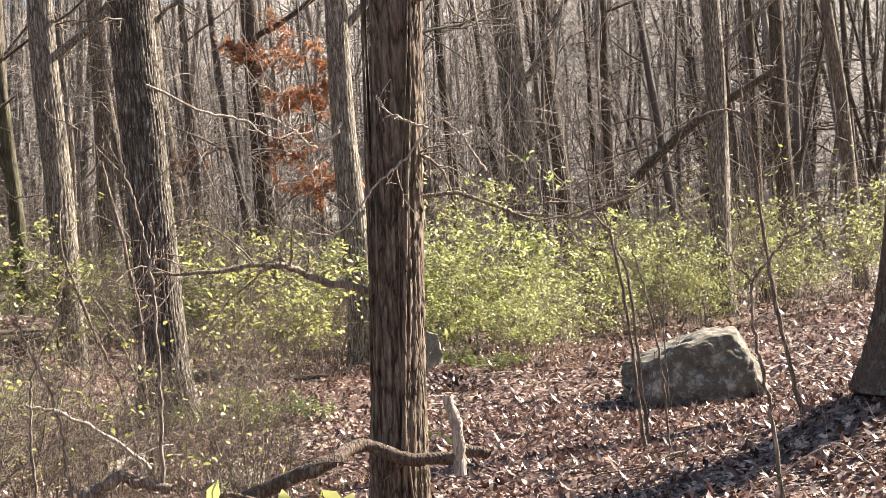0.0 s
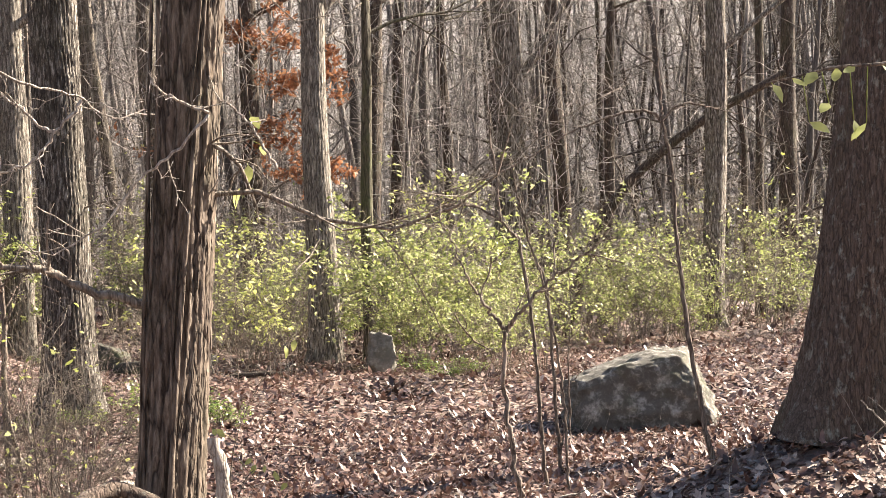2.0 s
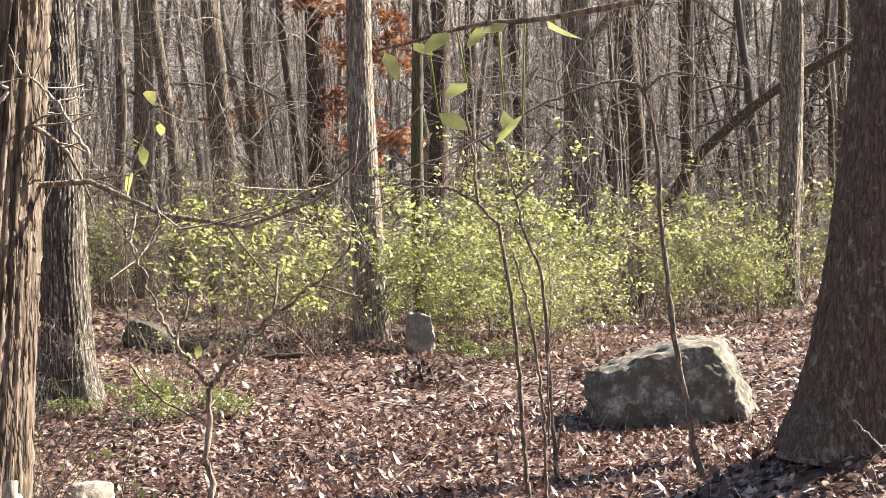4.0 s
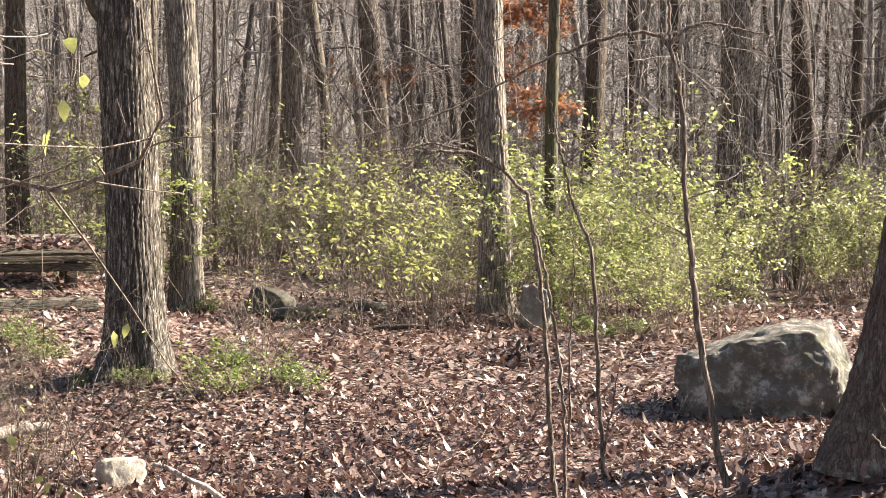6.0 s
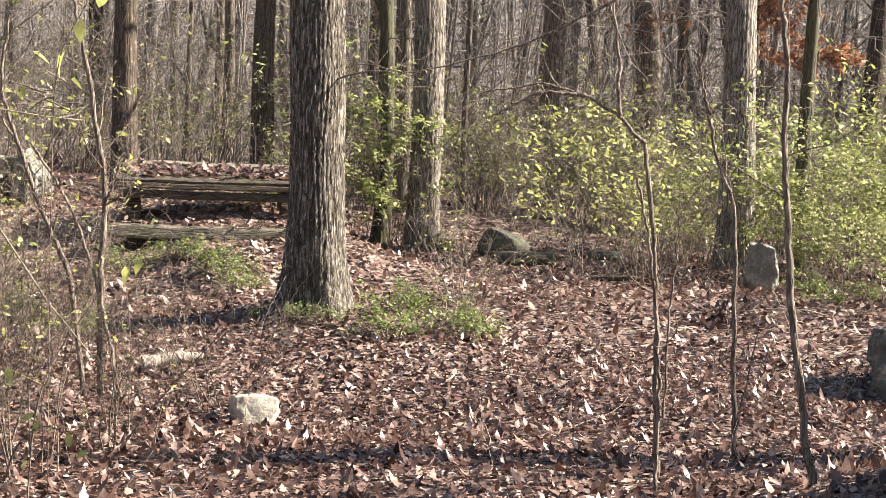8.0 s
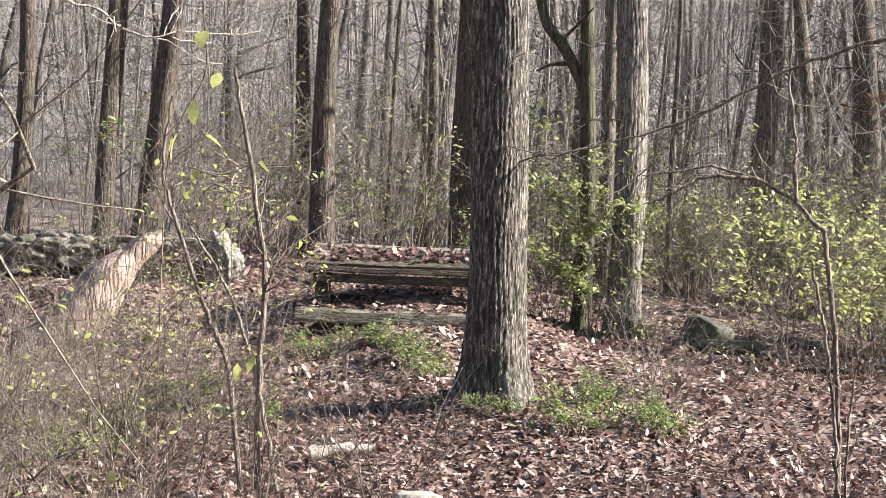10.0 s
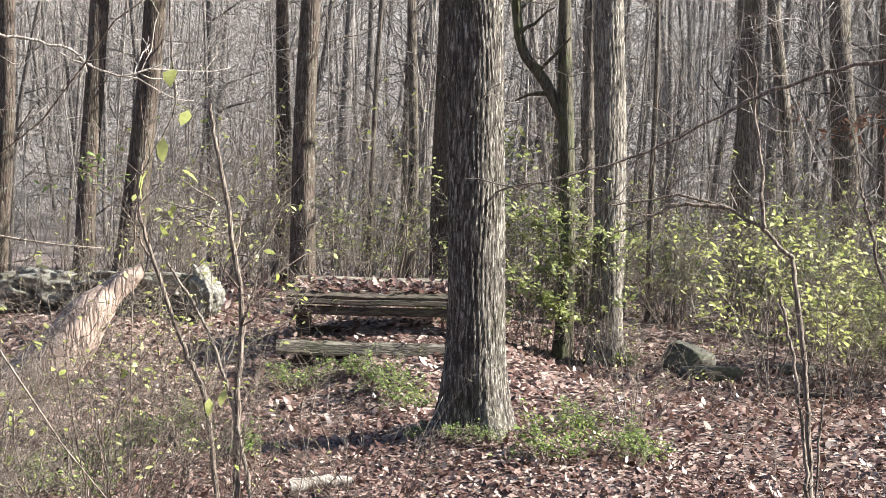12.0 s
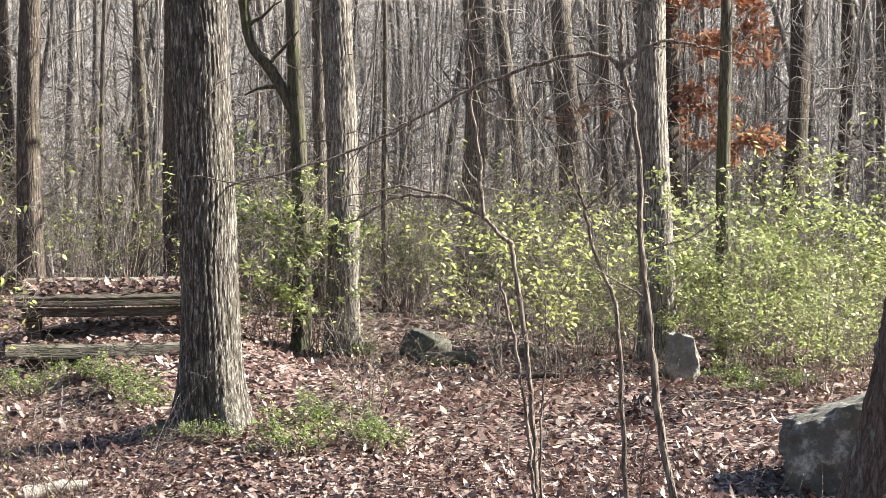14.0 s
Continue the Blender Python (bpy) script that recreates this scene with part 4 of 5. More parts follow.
# ---------------------------------------------------------------- shrubs
def shrub_proto(label, w, h, stems, leaves, leaf_size, leaf_mat_, seed, bare=M_TWIG, leaf_lo=0.3, arch=0.0):
    global rng
    keep, rng = rng, np.random.default_rng(seed)
    ob = thing("shrub", 0, 0, 0, label, "shrub", "undergrowth shrubs")
    az = rng.uniform(0, 6.28, stems)
    rr = rng.uniform(0, 0.22, stems) * w
    base = np.stack([np.cos(az) * rr, np.sin(az) * rr, np.full(stems, -0.05)], -1)
    out = rng.uniform(0.1, 0.75, stems) * w / h
    d = np.stack([np.cos(az) * out, np.sin(az) * out, np.ones(stems)], -1)
    p, r = grow(base, d, h * rng.uniform(0.6, 1.15, stems), rng.uniform(0.005, 0.011, stems), 8, 0.11, -arch, 0.3)
    alla, alla2 = [], []
    for i in range(stems):
        sp = Soup()
        sticks(sp, p[i:i + 1], r[i:i + 1], 5)
        a, b = grow(*offshoots(p[i:i + 1], r[i:i + 1], 8, 0.25, 1.0, 0.85, (0.15, 0.4), 0.55), 5, 0.22, 0.0, 0.35)
        sticks(sp, a, np.maximum(b, 0.0022), 4)
        a2, b2 = grow(*offshoots(a, b, 4, 0.2, 1.0, 0.85, (0.3, 0.6), 0.6), 4, 0.24, 0.0, 0.4)
        sticks(sp, a2, np.maximum(b2, 0.0016), 3)
        part("stem", sp, bare, ob)
        alla.append(a)
        alla2.append(a2)
    a, a2 = np.concatenate(alla), np.concatenate(alla2)
    if leaves:
        src = np.concatenate([a2.reshape(-1, 3), a[:, 2:].reshape(-1, 3)])
        src = src[src[:, 2] > leaf_lo * h * rng.uniform(0, 1, len(src))]
        clump = rng.normal(0, 1, 3)
        wgt = 0.025 + (np.sin(src @ (clump * 4.0)) * 0.5 + 0.5) ** 5 + 0.5 * (np.sin(src[:, 2] * 9 + src[:, 0] * 3) * 0.5 + 0.5) ** 4
        pick = rng.choice(len(src), leaves, p=wgt / wgt.sum())
        at = src[pick] + rng.normal(0, 0.025, (leaves, 3))
        nrm = unit(np.stack([rng.normal(0, 0.55, leaves), rng.normal(0, 0.55, leaves), np.ones(leaves)], -1))
        lf = Soup()
        blades(lf, at, nrm, rng.normal(0, 1, (leaves, 3)), rng.uniform(0.6, 1.3, leaves) * leaf_size, "oval", 0.15)
        part("foliage", lf, leaf_mat_, ob)
    rng = keep
    return ob


def scatter(proto, spots):
    """Copies of a shrub at (x, y, turn, scale); the first spot takes the shrub itself."""
    for i, (x, y, turn, s) in enumerate(spots):
        m = pose(x, y, float(ground_z(x, y)), 0, 0, turn)
        ob = proto if i == 0 else copy_thing(proto, m)
        ob.matrix_basis = m @ Matrix.Diagonal((s, s, s, 1))


leafy = [shrub_proto("dense leafy shrub with sunlit yellow-green leaves", 2.4, 2.7, 20, 3000, 0.082, M_GREEN, 101 + i) for i in range(3)]
mid = [shrub_proto("loose shrub of thin stems and scattered yellow-green leaves", 2.2, 2.4, 18, 850, 0.082, M_GREEN, 111 + i) for i in range(3)]
bare = [shrub_proto("tangle of bare brown stems and twigs", 1.8, 1.9, 16, 90, 0.062, M_YELLOW, 121 + i, M_STEM if i == 2 else M_TWIG) for i in range(3)]
tangle = shrub_proto("tangle of pale crossing twigs", 1.9, 1.9, 12, 30, 0.06, M_YELLOW, 151, M_STEM)
low = [shrub_proto("low green groundcover plants", 0.9, 0.4, 14, 430, 0.045, M_GREEN_DEEP, 131 + i, leaf_lo=0.0) for i in range(2)]
tall = shrub_proto("tall slim shrub with light green leaf sprays", 1.0, 3.0, 9, 1700, 0.082, M_GREEN, 141)
gold = shrub_proto("thin shrub with large pale yellow leaves", 1.7, 1.9, 9, 120, 0.085, M_YELLOW, 142, leaf_lo=0.75)
gold_tall = shrub_proto("tall thin shrub with sprays of pale yellow leaves", 1.9, 2.4, 10, 330, 0.095, M_YELLOW, 143, leaf_lo=0.85)
scatter(leafy[0], [(1.3, 21.2, 0, 1.0), (2.5, 24.0, 70, 0.8), (-8.4, 30.5, 20, 0.7), (5.0, 27.6, 10, 0.8)])
scatter(leafy[1], [(2.2, 21.8, 40, 0.85), (0.6, 24.9, 130, 0.95), (9.0, 31.0, 160, 0.9), (5.9, 24.4, 200, 0.55)])
scatter(leafy[2], [(0.9, 20.0, 80, 0.5), (-3.6, 27.0, 10, 0.85), (5.6, 27.2, 0, 0.85), (2.0, 19.6, 30, 0.45), (-5.6, 27.6, 80, 0.6)])
scatter(mid[0], [(-2.2, 25.5, 0, 0.95), (4.9, 25.2, 60, 0.7), (-5.6, 26.6, 200, 1.0), (8.8, 25.0, 10, 1.0), (-8.0, 25.0, 20, 0.9), (6.6, 31.0, 0, 1.2), (1.9, 17.2, 140, 0.6), (2.6, 18.2, 220, 0.65)])
scatter(mid[1], [(-1.2, 24.2, 100, 0.85), (6.0, 25.0, 160, 0.85), (-4.6, 28.0, 0, 0.85), (10.5, 27.5, 80, 1.1), (-6.6, 19.8, 0, 0.7), (3.6, 31.0, 50, 1.1), (-1.0, 29.5, 70, 1.1)])
scatter(mid[2], [(-3.0, 27.2, 40, 0.85), (0.0, 27.5, 0, 1.0), (-7.4, 27.4, 90, 0.8), (-9.8, 23.2, 0, 0.8), (7.4, 23.4, 40, 0.7), (12.0, 30.0, 0, 1.2), (1.6, 30.5, 0, 1.1), (-1.7, 23.6, 20, 0.6)])
scatter(bare[0], [(-7.4, 25.6, 0, 1.7), (-11.0, 24.6, 60, 1.8), (-3.4, 29.4, 200, 1.7), (1.2, 28.6, 20, 1.6), (-3.0, 7.0, 0, 0.75), (-2.2, 15.0, 77, 0.7), (-7.6, 18.6, 10, 0.9), (-5.2, 25.6, 0, 1.1), (3.3, 27.2, 0, 0.8), (-10.0, 20.3, 30, 1.1), (-4.3, 8.6, 0, 0.55), (-3.3, 6.6, 80, 0.5), (-2.2, 25.0, 0, 0.8)])
scatter(bare[1], [(-9.2, 23.0, 0, 1.6), (-5.0, 30.0, 90, 1.9), (-13.0, 23.4, 30, 1.7), (7.8, 30.0, 300, 1.7), (-1.4, 5.0, 250, 0.6), (-3.3, 5.2, 0, 0.8), (-1.9, 3.6, 20, 0.5), (-3.2, 26.4, 0, 0.9), (8.0, 27.0, 0, 1.1), (-8.6, 14.6, 0, 0.9), (-12.4, 20.6, 0, 1.3), (-3.7, 7.5, 20, 0.55), (-4.9, 9.9, 50, 0.6), (4.4, 28.0, 0, 0.9)])
scatter(bare[2], [(-8.8, 27.2, 0, 1.9), (-2.0, 27.6, 140, 1.6), (-6.2, 28.0, 220, 1.7), (4.6, 29.4, 40, 1.5), (-1.6, 6.4, 200, 0.7), (-2.7, 6.0, 100, 0.8), (-2.3, 4.6, 0, 0.6), (-1.5, 4.3, 70, 0.45), (-9.6, 17.6, 50, 0.9), (-1.7, 23.4, 0, 0.8), (6.5, 28.4, 0, 1.2), (-11.5, 22.5, 0, 1.3), (-0.9, 22.9, 0, 0.8), (-7.0, 20.8, 60, 0.9), (-4.0, 7.9, 0, 0.5)])
scatter(tangle, [(-2.5, 7.0, 0, 0.75), (-3.0, 5.6, 60, 0.8), (-1.8, 7.6, 130, 0.6), (-3.3, 8.4, 200, 0.75), (-2.1, 9.6, 20, 0.6), (-4.0, 10.4, 90, 0.7), (-1.9, 5.2, 300, 0.5)])
scatter(low[0], [(-4.75, 14.75, 0, 0.9), (-5.45, 14.95, 140, 0.9), (-1.85, 12.1, 0, 0.9), (-1.3, 12.5, 50, 0.8), (-5.9, 14.7, 0, 0.9), (-2.75, 12.02, 90, 0.5), (-2.45, 12.1, 10, 0.45), (-3.0, 12.1, 200, 0.45), (-4.4, 14.4, 20, 0.8), (-4.4, 9.2, 10, 1.0), (-5.3, 11.2, 80, 1.0), (1.6, 18.6, 0, 0.8)])
scatter(low[1], [(-1.6, 12.8, 30, 0.9), (-2.1, 12.9, 0, 0.9), (-5.0, 14.9, 90, 0.8), (-4.4, 11.2, 60, 1.0), (0.8, 18.9, 0, 1.0), (1.2, 17.6, 0, 0.7), (-5.2, 22.6, 0, 1.2), (-4.9, 10.2, 0, 0.9), (-5.8, 12.4, 0, 1.0)])
scatter(tall, [(-6.2, 21.9, 0, 1.05), (-5.7, 22.2, 120, 0.85), (0.2, 20.6, 70, 0.7), (-1.3, 22.4, 200, 0.6)])
scatter(gold, [(-6.9, 14.2, 40, 0.9), (-6.5, 13.4, 160, 0.6), (-4.5, 9.8, 60, 0.6)])
scatter(gold_tall, [(-1.8, 19.1, 0, 0.9), (-1.4, 20.2, 100, 0.85), (-2.6, 21.4, 220, 0.95), (-0.9, 18.6, 300, 0.8)])

# ---------------------------------------------------------------- russet leaves still hanging
def hanging_leaves(label, x, y, z, spread, count, size, material, seed):
    r = np.random.default_rng(seed)
    ob = thing("leafy_bough", x, y, z, label, "branch", "boughs with leaves")
    lf = Soup()
    n = 9
    az = r.uniform(0, 6.28, n)
    b = np.stack([r.normal(0, spread[0] * 0.3, n), r.normal(0, spread[1] * 0.3, n), r.normal(0, spread[2] * 0.35, n)], -1)
    p, rad = grow(b, np.stack([np.cos(az), np.sin(az) * 0.4, r.normal(-0.1, 0.15, n)], -1), np.full(n, spread[0]), np.full(n, 0.008), 7, 0.14, 0.0, 0.3)
    alla = []
    for i in range(n):
        tw = Soup()
        sticks(tw, p[i:i + 1], rad[i:i + 1], 4)
        a, ar = grow(*offshoots(p[i:i + 1], rad[i:i + 1], 9, 0.1, 1.0, 0.8, (0.15, 0.35), 0.6), 4, 0.2, -0.03, 0.4)
        sticks(tw, a, np.maximum(ar, 0.002), 3)
        part("twig", tw, M_TWIG, ob)
        alla.append(a)
    a = np.concatenate(alla)
    src = np.concatenate([a.reshape(-1, 3), p[:, 2:].reshape(-1, 3)])
    at = src[r.integers(0, len(src), count)] + r.normal(0, 0.05, (count, 3))
    nrm = unit(np.stack([r.normal(0, 0.8, count), r.normal(0, 0.8, count), np.ones(count)], -1))
    blades(lf, at, nrm, r.normal(0, 1, (count, 3)), r.uniform(0.6, 1.2, count) * size, "oval", 0.3)
    part("foliage", lf, material, ob)
    return ob


for x, y, z, sx_, n, s in ((-1.9, 36.4, 7.6, 1.3, 1100, 1), (-0.9, 36.4, 6.5, 1.0, 900, 2), (-1.7, 36.4, 5.1, 1.0, 500, 3), (-1.1, 36.4, 4.2, 0.8, 600, 4), (-4.6, 35.8, 5.0, 1.0, 120, 7)):
    hanging_leaves("bough of russet leaves still hanging on", x, y, z, (sx_, 0.6, 0.4), n, 0.15, M_RUST, 200 + s)
for x, y, z, sx_, n, s in ((0.9, 20.6, 2.5, 0.5, 60, 1), (1.7, 21.0, 2.6, 0.5, 70, 2), (-3.0, 21.5, 1.9, 0.7, 70, 3), (-1.7, 24.0, 2.2, 0.8, 90, 4), (-3.6, 9.9, 1.7, 0.4, 26, 5), (-6.0, 13.4, 1.9, 0.6, 50, 6), (5.0, 26.0, 2.0, 0.7, 80, 7)):
    hanging_leaves("thin bough with scattered yellow leaves", x, y, z, (sx_, 0.5, 0.3), n, 0.075, M_YELLOW, 220 + s)


hanging_leaves("small bough of bright green leaves on the bank", -7.99, 13.72, 2.36, (0.3, 0.3, 0.25), 46, 0.075, M_GREEN_DEEP, 231)


def near_leaves(label, spots, size, material, stem, seed):
    """A hanging shoot with single large leaves."""
    r = np.random.default_rng(seed)
    ob = thing("leafy_shoot", *stem[0], label, "shoot")
    o = np.asarray(stem[0])
    sp = Soup()
    p = curve_through(stem, 20) - o
    sticks(sp, p[None], np.linspace(0.004, 0.0015, 20)[None], 5)
    part("stem", sp, M_STEM, ob)
    for s in spots:
        lf = Soup()
        q = np.asarray(s, float) - o
        nr = unit(np.array([r.normal(0, 0.5), -0.8, r.uniform(0.2, 0.9)]))
        blades(lf, q[None], nr[None], np.array([[r.normal(0, 0.5), 0.1, -1.0]]), [size * r.uniform(0.8, 1.25)], "oval", 0.2)
        k = int(np.argmin(np.linalg.norm(p - q, axis=1)))
        sticks(lf, np.stack([p[k], q])[None], np.full((1, 2), 0.0012), 3)
        part("leaf", lf, material, ob)


near_leaves("hanging shoot with large pale green leaves", [(-0.42, 5.05, 2.05), (-0.37, 5.09, 1.91), (-0.44, 5.04, 1.81), (-0.48, 5.01, 1.69)], 0.085, M_YELLOW, [(-0.46, 5.05, 2.6), (-0.43, 5.06, 2.1), (-0.42, 5.07, 1.9), (-0.5, 5.0, 1.65), (-0.52, 5.0, 1.2), (-0.5, 5.0, -0.2)], 1)
near_leaves("low shoot with large yellow-green leaves", [(-0.24, 5.18, 0.93), (-0.29, 5.15, 0.9), (-0.62, 4.89, 0.52)], 0.075, M_YELLOW, [(-0.6, 5.0, -0.2), (-0.55, 5.0, 0.4), (-0.4, 5.1, 0.75), (-0.25, 5.18, 0.95)], 2)
near_leaves("green leafy shoot by the leaning trunk", GREEN_SHOOT, 0.036, M_GREEN, GREEN_STEM, 3)

near_leaves("low shoot with bright yellow leaves by the path", YELLOW_LEAVES, 0.045, M_YELLOW, YELLOW_STEM, 5)
near_leaves("low sprig with small yellow leaves", SMALL_LEAVES, 0.05, M_YELLOW, SMALL_STEM, 6)

# ivy and vines on the trunks
def vines(x, y, radius, height, count, seed, lean):
    r = np.random.default_rng(seed)
    ob = thing("vine", x, y, float(ground_z(x, y)), "woody vines climbing the trunk", "vine", "vines on the trunk")
    for _ in range(count):
        h = np.linspace(-0.05, height * r.uniform(0.6, 1.0), 60)
        a = r.uniform(-3.14, 3.14) + 0.5 * np.sin(h * r.uniform(0.8, 1.6) + r.uniform(0, 6)) + r.normal(0, 0.3) * h * 0.3
        rr = radius(h) + 0.006
        q = np.stack([np.cos(a) * rr + lean * h / 5, np.sin(a) * rr, h], -1)
        sp = Soup()
        sticks(sp, q[None], np.linspace(r.uniform(0.006, 0.016), 0.004, 60)[None], 6)
        part("stem", sp, M_BARK_VINE, ob)


vines(-0.68, 3.42, lambda h: 0.13 * (1 - 0.03 * h) + 0.03 * np.exp(-np.clip(h, 0, 9) / 0.5), 5.0, 9, 5, 0.23)

# ---------------------------------------------------------------- fallen leaves
def litter(name, label, n, xr, yr, size, kind, seed, keepf=None, curl=0.2, tip=0.24):
    r = np.random.default_rng(seed)
    x, y = r.uniform(*xr, n), r.uniform(*yr, n)
    if keepf is not None:
        k = keepf(x, y, r)
        x, y = x[k], y[k]
    z = ground_z(x, y) + r.uniform(0.0, 0.035, len(x))
    e = 0.05
    nrm = np.stack([-(ground_z(x + e, y) - ground_z(x - e, y)) / (2 * e), -(ground_z(x, y + e) - ground_z(x, y - e)) / (2 * e), np.ones(len(x))], -1)
    nrm = unit(nrm + r.normal(0, tip, nrm.shape))
    sp = Soup()
    blades(sp, np.stack([x, y, z], -1), nrm, r.normal(0, 1, nrm.shape), r.uniform(0.65, 1.35, len(x)) * size, kind, curl)
    tagged(new(name, sp.mesh(name, M_LITTER)), label, "fallen leaves", kind="stuff")


def in_wedge(x, y, r):
    """The ground ahead of the path, fanned out from it."""
    a = np.degrees(np.arctan2(x - 1.2, y + 4.0))
    return (a > -44) & (a < 24)


litter("leaf_litter", "dry curled brown oak leaves strewn over the ground", 30000, (-7.0, 5.5), (3.8, 13.0), 0.068, "lobed", 301, in_wedge)
litter("leaf_litter", "dry curled brown narrow leaves strewn over the ground", 46000, (-7.0, 5.5), (3.8, 13.0), 0.058, "oval", 304, in_wedge, 0.24, 0.27)
litter("leaf_litter", "dry brown leaves covering the clearing floor", 52000, (-12.0, 9.0), (13.0, 24.0), 0.088, "oval", 302, in_wedge)
litter("leaf_litter", "brown leaves under the far undergrowth", 16000, (-22.0, 16.0), (24.0, 42.0), 0.15, "oval", 303, in_wedge)
litter("leaf_litter", "dry brown leaves covering the ground along the path", 26000, (-3.5, 5.5), (-4.5, 3.9), 0.062, "oval", 305)


# leaves left of the boulder, darkened to paint a shaded hollow
r = np.random.default_rng(61)
n = 340
x, y = r.normal(0.55, 0.3, n), r.normal(15.1, 0.35, n)
sp = Soup()
blades(sp, np.stack([x, y, ground_z(x, y) + 0.03 + r.uniform(0, 0.1, n) * np.exp(-((x - 0.55) ** 2 + (y - 15.1) ** 2) / 0.15)], -1),
       unit(r.normal(0, 0.28, (n, 3)) + np.array([0, 0, 1])), r.normal(0, 1, (n, 3)), r.uniform(0.06, 0.11, n), "oval", 0.2)
tagged(new("wet_leaves", sp.mesh("wet_leaves", M_LEAF_SHADED)), "heaped leaves coloured dark for a hollow's shade", "fallen leaves", kind="stuff")


def picked_leaves(n, seed):
    """The leaves nearest the path, each lying on its own over the litter."""
    r = np.random.default_rng(seed)
    ob = thing("fallen_leaves", 0.9, 6.6, float(ground_z(0.9, 6.6)), "curled dry oak leaves lying loose beside the path", "fallen leaves")
    shapes = []
    for k in range(12):
        sp = Soup()
        blades(sp, np.array([(-0.5, 0.0, 0.0)]), np.array([(0.0, 0.0, 1.0)]), np.array([(1.0, 0.0, 0.0)]), [1.0], "lobed" if k % 3 else "oval", 0.2)
        shapes.append(sp.mesh("leaf", M_LEAF_DRY))
    c = ob.matrix_basis.translation
    for k in range(n):
        x, y = r.uniform(-1.2, 2.9), 5.2 + 4.0 * r.uniform(0, 1) ** 1.2
        if (x - 3.02) ** 2 + (y - 6.5) ** 2 < 0.5:
            continue
        lf = new("leaf", shapes[k % 12])
        lf.parent = ob
        s = r.uniform(0.055, 0.09)
        lf.matrix_basis = pose(x - c.x, y - c.y, float(ground_z(x, y)) + 0.035 - c.z, r.normal(0, 10), r.normal(0, 10), r.uniform(0, 360)) @ Matrix.Diagonal((s, s, s, 1))


picked_leaves(290, 77)
# leaves on the table
r = np.random.default_rng(9)
n = 520
lx, ly = r.uniform(-0.9, 1.23, n), r.uniform(-0.36, 0.26, n)
sp = Soup()
m3 = np.array(table.matrix_basis.to_3x3())
lp = np.stack([lx, ly * math.cos(TILT), TOP + 0.03 + ly * math.sin(TILT) + r.uniform(0, 0.03, n)], -1) @ m3.T + np.array(table.matrix_basis.translation)
bx = r.uniform(-0.95, 1.15, 160)
lb = np.stack([bx, r.uniform(-0.88, -0.62, 160), BENCH + 0.085 + r.uniform(0, 0.02, 160)], -1) @ m3.T + np.array(table.matrix_basis.translation)
blades(sp, lb, unit(r.normal(0, 0.25, (160, 3)) + np.array([0, 0, 1])), r.normal(0, 1, (160, 3)), r.uniform(0.06, 0.1, 160), "oval", 0.15)
blades(sp, lp, unit(r.normal(0, 0.25, (n, 3)) + np.array([0, -0.3, 1])), r.normal(0, 1, (n, 3)), r.uniform(0.07, 0.12, n), "lobed", 0.15)
tagged(new("table_leaves", sp.mesh("table_leaves", M_LITTER)), "dry leaves heaped on the picnic table", "fallen leaves", kind="stuff")

# ---------------------------------------------------------------- dead grass stalks and low sprigs
r = np.random.default_rng(12)
n = 520
sp = Soup()
x, y = r.uniform(-8, 7, n), 4.0 + 20 * r.uniform(0, 1, n) ** 0.8
base = np.stack([x, y, ground_z(x, y) - 0.02], -1)
p, rad = grow(base, np.stack([r.normal(0, 0.35, n), r.normal(0, 0.35, n), np.ones(n)], -1), r.uniform(0.15, 0.6, n), np.full(n, 0.0022), 4, 0.12, 0.0, 0.4)
sticks(sp, p, rad, 3)
tagged(new("dry_stalks", sp.mesh("dry_stalks", M_TWIG_PALE)), "thin dry stalks standing in the leaf litter", "dry stalks", kind="stuff")

# fallen sticks
n = 260
x, y = r.uniform(-7, 6, n), 4.0 + 20 * r.uniform(0, 1, n) ** 0.8
az = r.uniform(0, 6.28, n)
base = np.stack([x, y, ground_z(x, y) + 0.02], -1)
p, rad = grow(base, np.stack([np.cos(az), np.sin(az), r.normal(0, 0.06, n)], -1), r.uniform(0.2, 0.9, n), r.uniform(0.003, 0.008, n), 5, 0.12, 0.0, 0.5)
p[:, :, 2] = np.maximum(p[:, :, 2], ground_z(p[:, :, 0], p[:, :, 1]) + 0.01)
sp = Soup()
sticks(sp, p, rad, 4)
tagged(new("fallen_sticks", sp.mesh("fallen_sticks", M_TWIG)), "small dead sticks scattered on the ground", "sticks", kind="stuff")

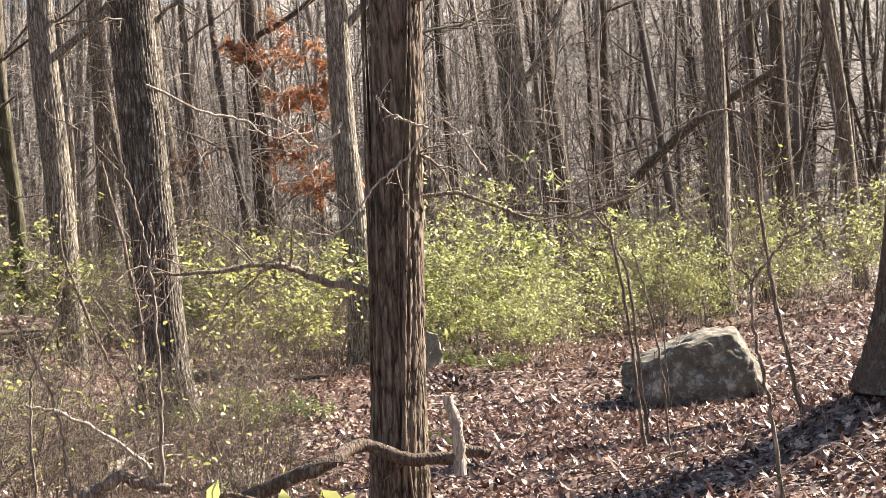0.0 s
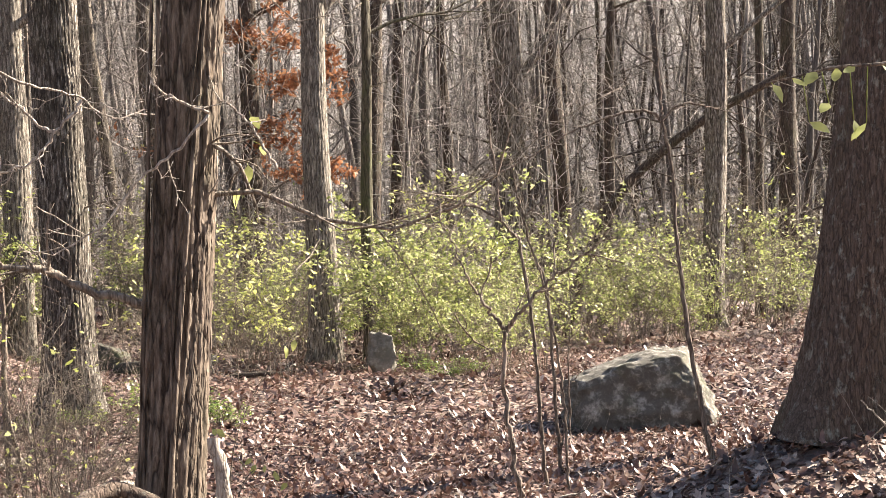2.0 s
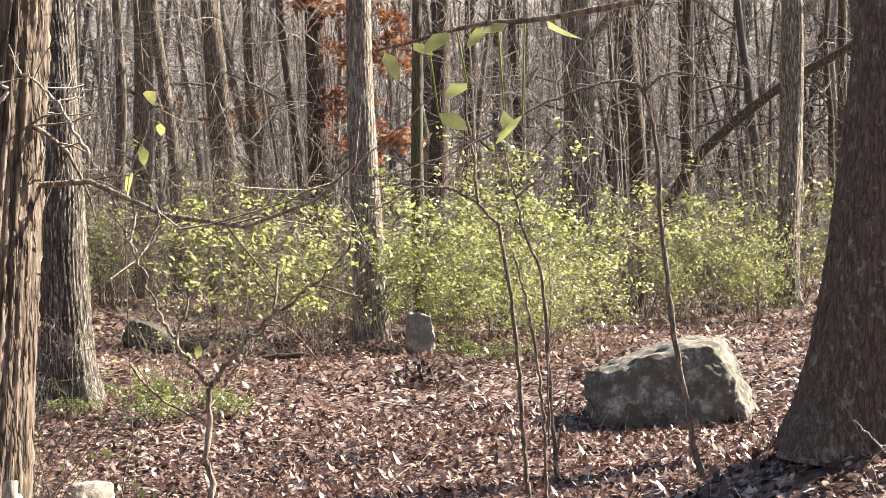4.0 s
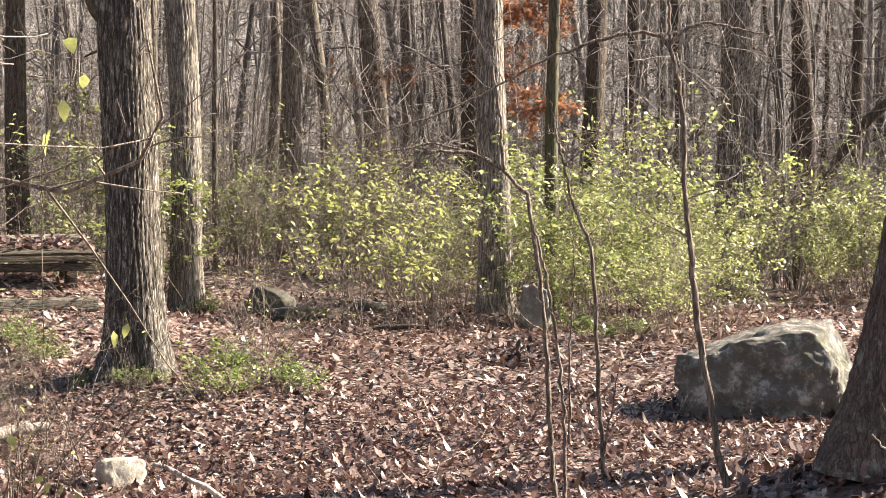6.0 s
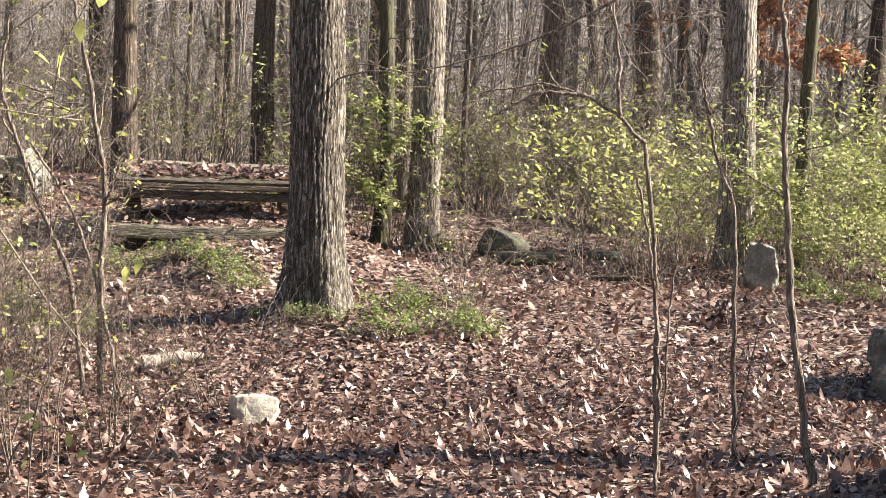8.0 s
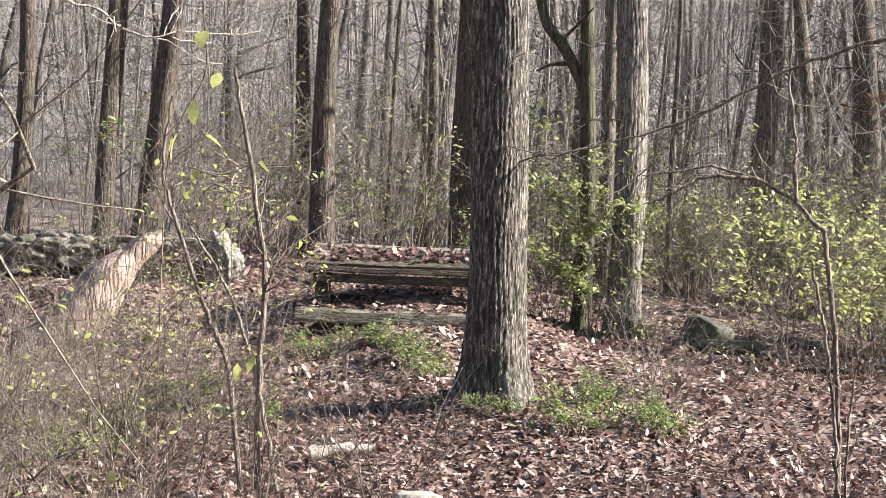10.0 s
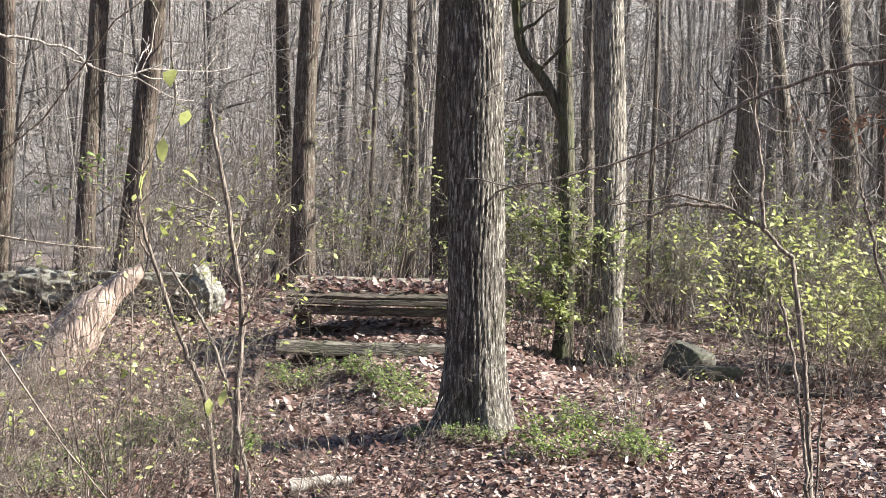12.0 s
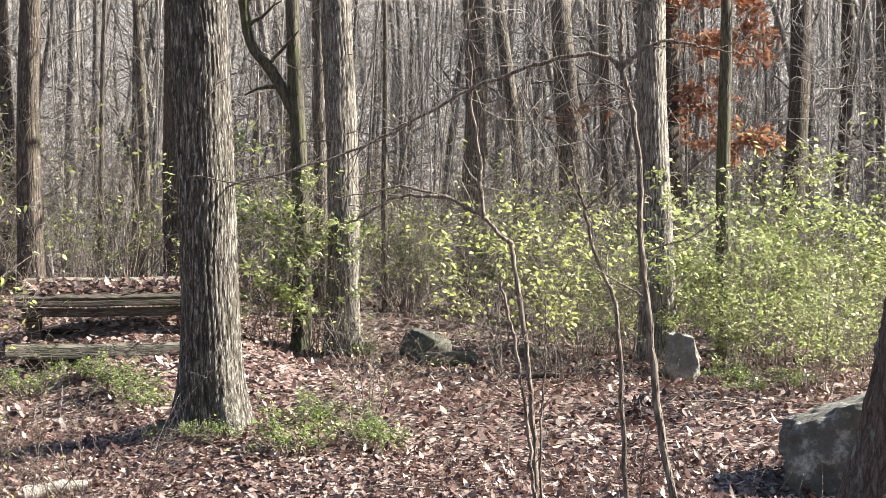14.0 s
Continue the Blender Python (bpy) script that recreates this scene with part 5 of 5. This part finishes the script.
# ---------------------------------------------------------------- far woods
def woods(name, label, n, az, dist, diam, seed, per=9, twig=5, bark=M_FAR, fine=0.004):
    global rng
    keep, rng = rng, np.random.default_rng(seed)
    a = np.radians(rng.uniform(*az, n))
    d = np.sqrt(rng.uniform(dist[0] ** 2, dist[1] ** 2, n))
    x, y = 1.5 + np.sin(a) * d, np.cos(a) * d
    # lanes through which the sun reaches the big trunks
    ok = np.ones(n, bool)
    for px, py in ((3.53, 31.0), (7.2, 28.0), (-5.35, 22.6), (-0.46, 21.9), (-2.73, 12.4), (-6.0, 32.0), (-5.9, 15.9)):
        al, ac = (x - px) * sx + (y - py) * sy, (x - px) * sy - (y - py) * sx
        ok &= ~((al > 0.5) & (al < 45) & (np.abs(ac) < 1.8))
    x, y = x[ok], y[ok]
    n = len(x)
    base = np.stack([x, y, ground_z(x, y) - 0.1], -1)
    h = rng.uniform(9, 19, n)
    r0 = rng.uniform(*diam, n) * rng.uniform(0.5, 1, n)
    p, rad = grow(base, np.stack([rng.normal(0, 0.09, n), rng.normal(0, 0.09, n), np.ones(n)], -1), h, r0, 10, 0.055, 0.1, 0.25)
    sp = Soup()
    sticks(sp, p, rad, 7)
    b, br = grow(*offshoots(p, rad, per, 0.04, 0.9, 0.8, (0.12, 0.3), 0.35), 5, 0.3, 0.05, 0.25)
    sticks(sp, b, np.maximum(br, 0.006), 4)
    c, cr = grow(*offshoots(b, br, twig, 0.1, 1.0, 0.95, (0.3, 0.75), 0.5), 4, 0.42, 0.03, 0.3)
    sticks(sp, c, np.maximum(cr, fine), 3)
    tagged(new(name, sp.mesh(name, bark)), label, "woods", kind="stuff")
    rng = keep


woods("far_woods", "dense bare grey-brown wood behind the clearing", 350, (-58, 25), (33, 75), (0.07, 0.22), 401, 10, 4)
woods("shaded_woods", "dark crowded trunks of the wood beyond the boulder", 85, (4, 27), (33, 70), (0.1, 0.24), 406, 10, 5, M_BARK_DARK)
woods("distant_woods", "hazy wooded hillside of bare trees", 340, (-64, 30), (75, 150), (0.1, 0.28), 402, 8, 1)
woods("thicket", "young thin trees and poles of the thicket", 360, (-55, 25), (26, 60), (0.01, 0.035), 403, 11, 7, M_TWIG_GREY, 0.007)
# these sunward trees stay out of view; added to dapple the light
woods("dapple_trees", "unseen bare trees added to dapple the sunlight", 16, (34, 80), (14, 60), (0.1, 0.28), 405, 8, 5)
woods("wood_behind", "bare trees behind the path", 60, (80, 280), (14, 60), (0.1, 0.3), 404, 7, 2)
r = np.random.default_rng(56)
n = 2900
an, dd = np.radians(r.uniform(-52, 27, n)), r.uniform(48, 125, n)
x, y = 1.5 + np.sin(an) * dd, np.cos(an) * dd
base = np.stack([x, y, ground_z(x, y) - 0.1], -1)
p, rad = grow(base, np.stack([r.normal(0, 0.3, n), r.normal(0, 0.3, n), np.ones(n)], -1), r.uniform(2.0, 6.5, n), r.uniform(0.01, 0.03, n), 4, 0.22, 0.0, 0.3)
sp = Soup()
sticks(sp, p, rad, 3)
a, ar = grow(*offshoots(p, rad, 4, 0.15, 1.0, 0.95, (0.3, 0.7), 0.6), 2, 0.4, 0.0, 0.4)
sticks(sp, a, np.maximum(ar, 0.008), 3)
tagged(new("hillside_scrub", sp.mesh("hillside_scrub", M_FAR)), "bare scrub covering the far hillside", "scrub", kind="stuff")
# brush of thin stems
r = np.random.default_rng(55)
n = 2400
an, dd = np.radians(r.uniform(-50, 30, n)), r.uniform(24, 70, n)
x, y = 1.5 + np.sin(an) * dd, np.cos(an) * dd - 1
base = np.stack([x, y, ground_z(x, y) - 0.05], -1)
p, rad = grow(base, np.stack([r.normal(0, 0.35, n), r.normal(0, 0.35, n), np.ones(n)], -1), r.uniform(0.8, 3.2, n), r.uniform(0.005, 0.012, n), 5, 0.12, 0.0, 0.3)
sp = Soup()
sticks(sp, p, rad, 3)
a, ar = grow(*offshoots(p, rad, 3, 0.2, 1.0, 0.85, (0.2, 0.5), 0.6), 3, 0.25, 0.0, 0.4)
sticks(sp, a, np.maximum(ar, 0.003), 3)
tagged(new("brushwood", sp.mesh("brushwood", M_TWIG)), "tangled bare brush under the far trees", "brushwood", kind="stuff")
